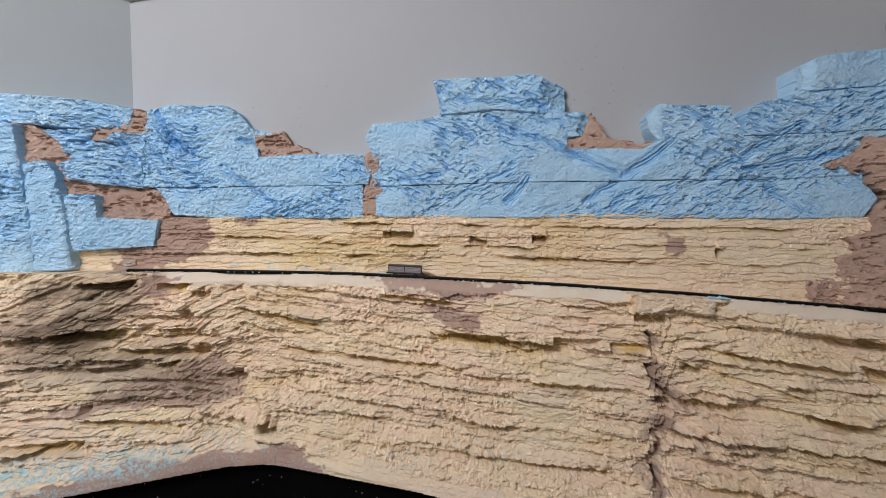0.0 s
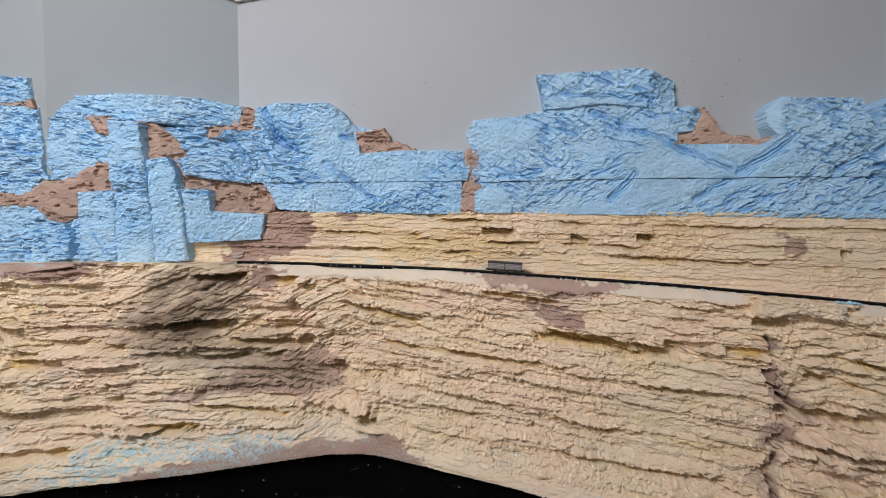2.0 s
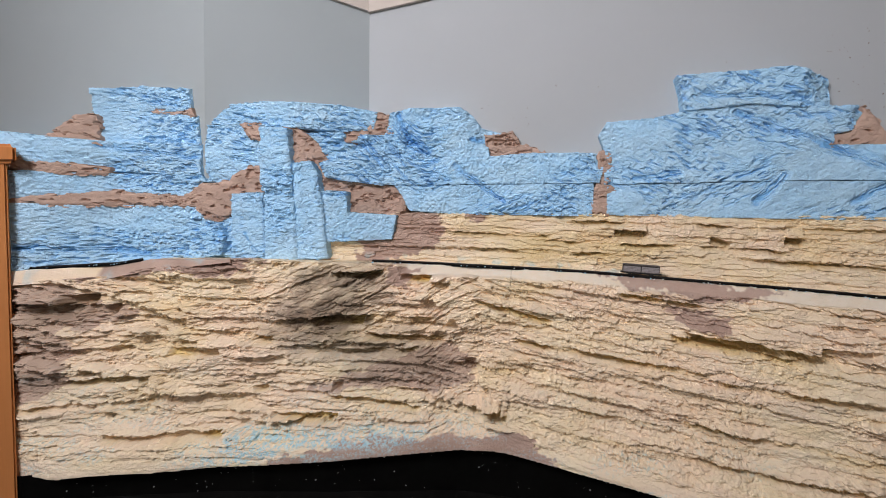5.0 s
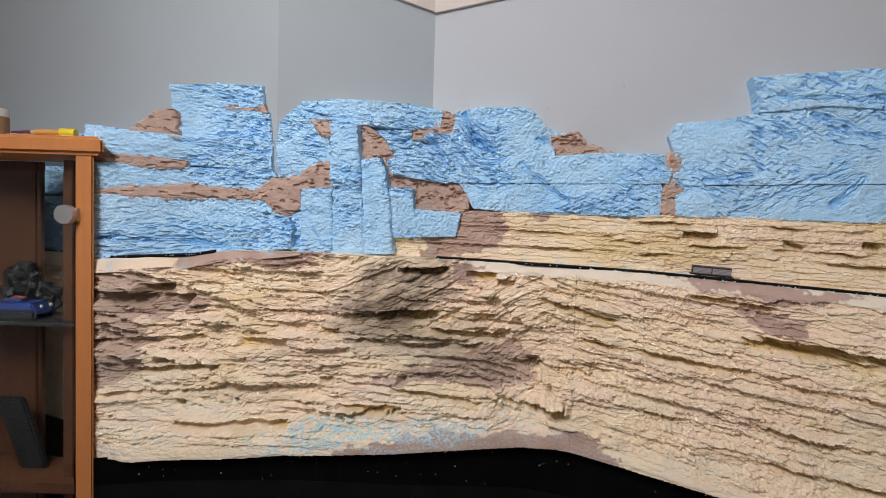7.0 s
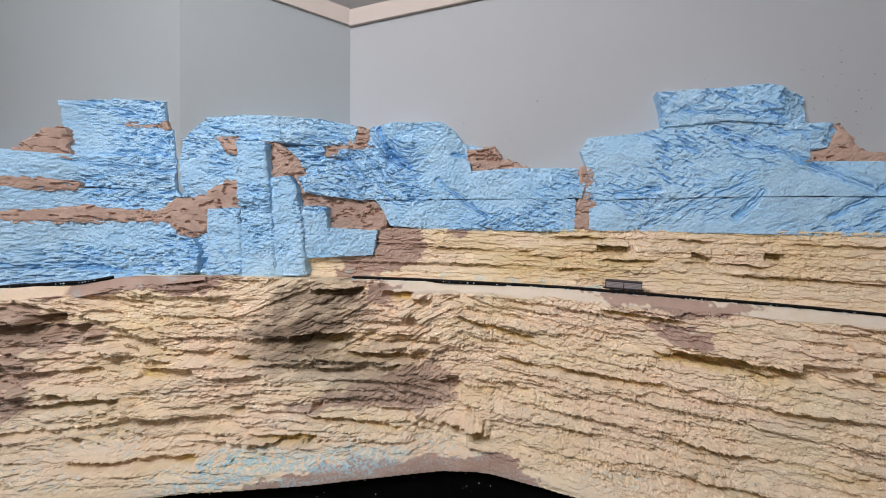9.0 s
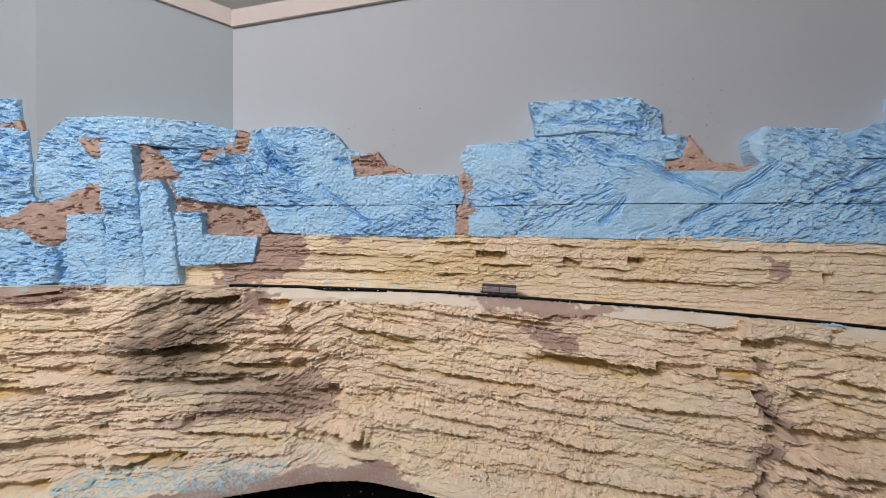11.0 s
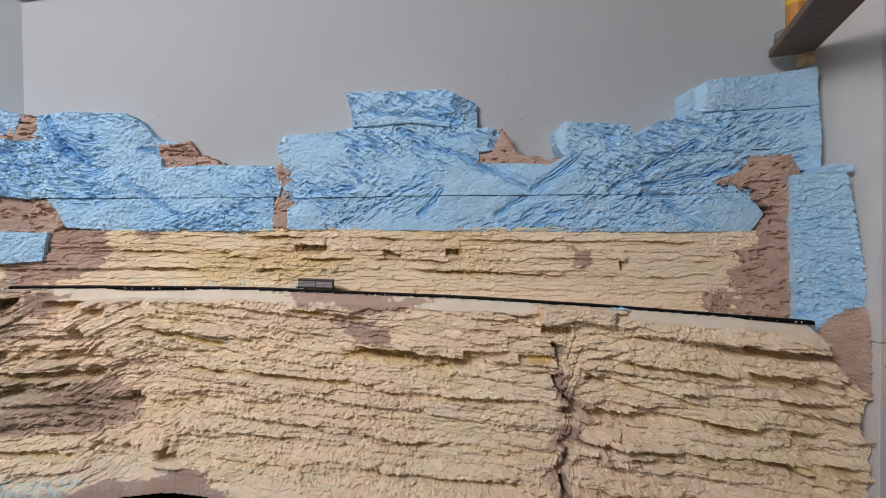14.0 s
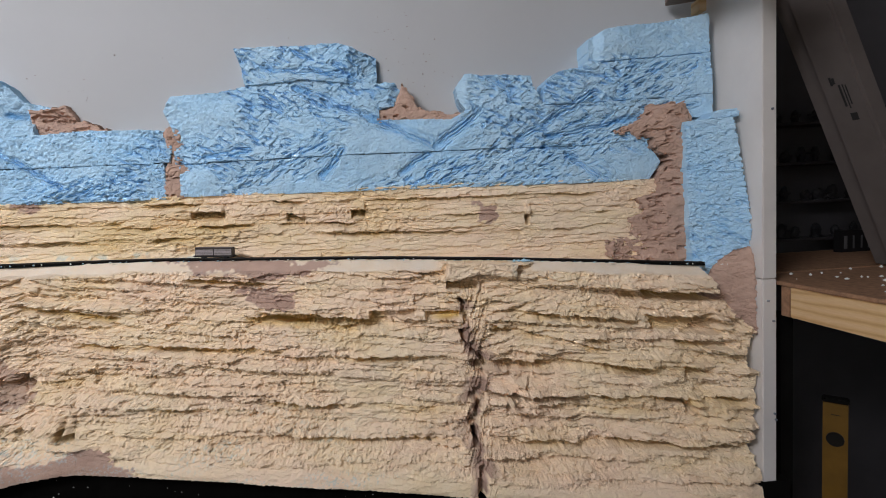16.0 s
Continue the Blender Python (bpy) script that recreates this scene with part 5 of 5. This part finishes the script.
def cabinet_things():
    m = pose(-0.938, 0.535, 0, 0, 0, 196)
    toy = thing("toy_vehicle", "blue armoured toy vehicle on the cabinet shelf", "toy")
    toy.matrix_world = m @ pose(0.165, -0.045, 1.481, 0, 0, 8)
    blue = plain("dark_blue_paint", (0.025, 0.045, 0.17), 0.4, 0, 0.2, 60)
    dark = plain("gunmetal", (0.03, 0.03, 0.035), 0.45, 0.3)
    hull = box_bm((0.085, 0.045, 0.022), (0, 0, 0.018), 0.003)
    for v in hull.verts:
        if v.co.z > 0.02:
            v.co.x *= 0.82
    part("hull", hull, blue, toy)
    part("hatch", box_bm((0.03, 0.022, 0.006), (0.004, 0, 0.032), 0.002), blue, toy)
    part("turret_gun", merge(tube_bm((0.0, 0.004, 0.036), (-0.018, 0.010, 0.038), 0.002), box_bm((0.012, 0.010, 0.006), (0.002, 0.002, 0.036), 0.001)), plain("red_brown_detail", (0.25, 0.06, 0.04), 0.5), toy)
    for s in (-1, 1):
        part("track_unit", box_bm((0.088, 0.010, 0.018), (0, s * 0.024, 0.009), 0.004), dark, toy)
        part("headlamp", tube_bm((-0.043, s * 0.012, 0.022), (-0.046, s * 0.012, 0.022), 0.003, sides=12), plain("pale_lamp", (0.5, 0.5, 0.45), 0.3), toy)
    black = plain("black_resin", (0.010, 0.0095, 0.0095), 0.55, 0, 0.4, 90)
    for name, at, size, label in (("figurine", (0.190, -0.085, 1.481), (0.034, 0.016, 0.098), "large dark grey figurine behind the toy vehicle"), ("figurine", (0.140, -0.082, 1.481), (0.018, 0.012, 0.060), "dark grey winged figurine on the cabinet shelf")):
        bm = bmesh.new()
        bmesh.ops.create_icosphere(bm, subdivisions=4, radius=1, matrix=Matrix.Translation((0, 0, size[2] * 0.5)) @ Matrix.Diagonal((size[0], size[1], size[2] * 0.5, 1)))
        for v in bm.verts:
            v.co += v.normal * 0.012 * noise.noise(v.co * 55) + v.normal * 0.005 * noise.noise(v.co * 160)
            v.co.z = max(0, v.co.z)
        f = part(name, bm, black)
        f.matrix_world = m @ pose(*at)
        tagged(f, label, "figurine")
    bm = box_bm((0.05, 0.012, 0.13), (0, 0, 0.065), 0.003)
    for v in bm.verts:
        v.co.x += (0.13 - v.co.z) * -0.35
    slab = part("card_stand", bm, black)
    slab.matrix_world = m @ pose(0.195, -0.06, 1.199)
    tagged(slab, "dark slanted stand inside the cabinet", "stand")
    # on the top board
    pot = thing("glue_pot", "small brown pot with a pale lid on the cabinet", "pot")
    pot.matrix_world = m @ pose(0.196, -0.035, 1.7990)
    part("jar", tube_bm((0, 0, 0), (0, 0, 0.036), 0.018, sides=24), plain("brown_jar", (0.30, 0.17, 0.08), 0.4), pot)
    part("lid", tube_bm((0, 0, 0.036), (0, 0, 0.050), 0.0185, sides=24), plain("pale_lid", (0.7, 0.65, 0.6), 0.5), pot)
    pen = thing("marker_pen", "yellow marker pen lying on the cabinet top", "pen")
    pen.matrix_world = m @ pose(0.052, -0.012, 1.8065, 0, 0, 10)
    yel = plain("yellow_plastic", (0.80, 0.58, 0.02), 0.35)
    part("cap", tube_bm((-0.013, 0, 0), (0.010, 0, 0), 0.0075), yel, pen)
    part("barrel", tube_bm((0.010, 0, -0.001), (0.045, 0.004, -0.002), 0.006, 0.005), plain("orange_plastic", (0.62, 0.30, 0.06), 0.4), pen)
    brush = thing("paint_brush", "dark red handled brush lying on the cabinet top", "brush")
    brush.matrix_world = m @ pose(0.135, -0.015, 1.8040, 0, 12, 15)
    part("handle", tube_bm((-0.016, 0, 0), (0.012, 0, 0.004), 0.0035, 0.002), plain("dark_red_handle", (0.12, 0.02, 0.03), 0.4), brush)
    part("ferrule", tube_bm((-0.024, 0, -0.001), (-0.016, 0, 0), 0.0025, 0.0035), plain("orange_ferrule", (0.6, 0.35, 0.15), 0.4), brush)
    bm = bmesh.new()
    bmesh.ops.create_grid(bm, x_segments=16, y_segments=8, size=0.5, matrix=Matrix.Diagonal((0.11, 0.03, 1, 1)))
    for v in bm.verts:
        v.co.z = 0.0012 + 0.004 * abs(noise.noise(v.co * 60))
    bmesh.ops.solidify(bm, geom=bm.faces[:], thickness=0.0006)
    tissue = part("tissue", bm, plain("white_tissue", (0.75, 0.76, 0.78), 0.9))
    tissue.matrix_world = m @ pose(0.095, -0.02, 1.7995)
    tagged(tissue, "crumpled white tissue on the cabinet top", "tissue")


cabinet()
cabinet_things()


# ---- loose bits ----
def crumbs(name, places, material, label, category="crumbs"):
    """Small angular lumps, one mesh of many."""
    rng = random.Random(len(places))
    verts, faces = [], []
    for x, y, z, r in places:
        base = len(verts)
        pts = [(1, 0, 0), (-1, 0, 0), (0, 1, 0), (0, -1, 0), (0, 0, 1), (0, 0, -1)]
        verts += [(x + a * r * rng.uniform(0.35, 1.5), y + b * r * rng.uniform(0.35, 1.5), z + c * r * rng.uniform(0.5, 1.1)) for a, b, c in pts]
        faces += [(base + i, base + j, base + k) for i, j, k in ((0, 2, 4), (2, 1, 4), (1, 3, 4), (3, 0, 4), (2, 0, 5), (1, 2, 5), (3, 1, 5), (0, 3, 5))]
    data = bpy.data.meshes.new(name)
    data.from_pydata(verts, [], faces)
    return tagged(link_part(name, data, material), label, category, kind="stuff")


def litter():
    rng = random.Random(12)
    pale, blue = [], []
    for _ in range(420):
        x = rng.uniform(-0.92, 0.86)
        if -0.79 < x < -0.40:
            continue
        back = rng.random() < 0.65
        y = float(track_y(x)) + (rng.uniform(0.007, 0.016) if back else rng.uniform(-0.035, -0.008))
        y = min(max(y, float(cliff_y(x)) + 0.004), float(rock_y(x)) - 0.002)
        r = rng.uniform(0.0006, 0.0018)
        (blue if rng.random() < (0.7 if x < 0.1 else 0.3) else pale).append((x, y, float(shelf_z(x)) + r * 0.6, r))
    for cx, n, r0 in ((-0.03, 40, 0.0025), (0.005, 16, 0.003), (0.39, 14, 0.003), (0.56, 16, 0.003), (0.72, 10, 0.0025), (-0.28, 18, 0.002)):
        for _ in range(n):
            x = cx + rng.gauss(0, 0.008)
            r = rng.uniform(0.4, 1.0) * r0
            (blue if cx < 0.1 else pale).append((x, float(track_y(x)) + 0.010 + abs(rng.gauss(0, 0.003)), float(shelf_z(x)) + r * 0.7, r))
    for _ in range(45):
        x = 0.54 + rng.gauss(0, 0.007)
        r = rng.uniform(0.001, 0.003)
        blue.append((x, float(cliff_y(x)) + rng.uniform(0.0, 0.012), float(shelf_z(x)) + r * 0.5, r))
    for _ in range(110):
        x, r = rng.uniform(0.96, 1.3), rng.uniform(0.001, 0.003)
        pale.append((x, rng.uniform(0.45, 0.76), 1.5185 + r * 0.6, 1.4 * r))
    crumbs("pale_crumbs", pale, CRUMB_W, "pale foam crumbs scattered along the track")
    crumbs("blue_crumbs", blue, CRUMB_B, "blue foam crumbs scattered along the track")
    specks = []
    for cx, cz, sx, sz, n in ((0.39, 1.90, 0.03, 0.035, 34), (-0.17, 1.885, 0.05, 0.03, 12), (0.30, 1.955, 0.10, 0.03, 8), (0.75, 1.965, 0.05, 0.012, 8), (-0.085, 1.932, 0.002, 0.002, 2), (0.336, 1.959, 0.002, 0.002, 2)):
        for _ in range(n):
            specks.append((cx + rng.gauss(0, sx), 0.8545, cz + rng.gauss(0, sz), rng.uniform(0.0005, 0.0013)))
    crumbs("wall_specks", specks, plain("brown_speck", (0.22, 0.14, 0.10), 0.9), "tiny brown filler specks on the wall", "specks")
    dots = [(rng.uniform(-0.9, 0.4), 0, 0, rng.uniform(0.0004, 0.0012)) for _ in range(90)]
    dots = [(x, float(cliff_y(x)) - 0.0057, rng.uniform(1.20, float(foot_z(x)) - 0.002), r) for x, _, _, r in dots]
    crumbs("board_specks", dots, CRUMB_W, "pale foam specks stuck to the black panel", "specks")


litter()


# a thin foam slab lying on the brink over the joint
def brink_slab():
    def front(x, z):
        return cliff_y(x) - 0.016 - 0.5 * torn(x, z, 101) - 0.004 * (fbm(x * 20, z * 40, 2, 102) - 0.5)
    relief("ledge_slab", [(0.418, 1.551), (0.440, 1.549), (0.470, 1.556), (0.526, 1.546), (0.528, 1.566), (0.47, 1.572), (0.425, 1.576)], front, lambda x: cliff_y(x) + 0.012, CREAM, cliff,
           lambda x, z: {"filler": 0.0, "stain": 0.0, "bare": 0.0, "dust": 0.3 * smooth(0.55, 0.7, fbm(x * 200, z * 200, 2, 5)) * smooth(0.515, 0.525, x)}, jag=0.001, rnd=0.002, label="flat cream foam slab on the cliff edge")


brink_slab()
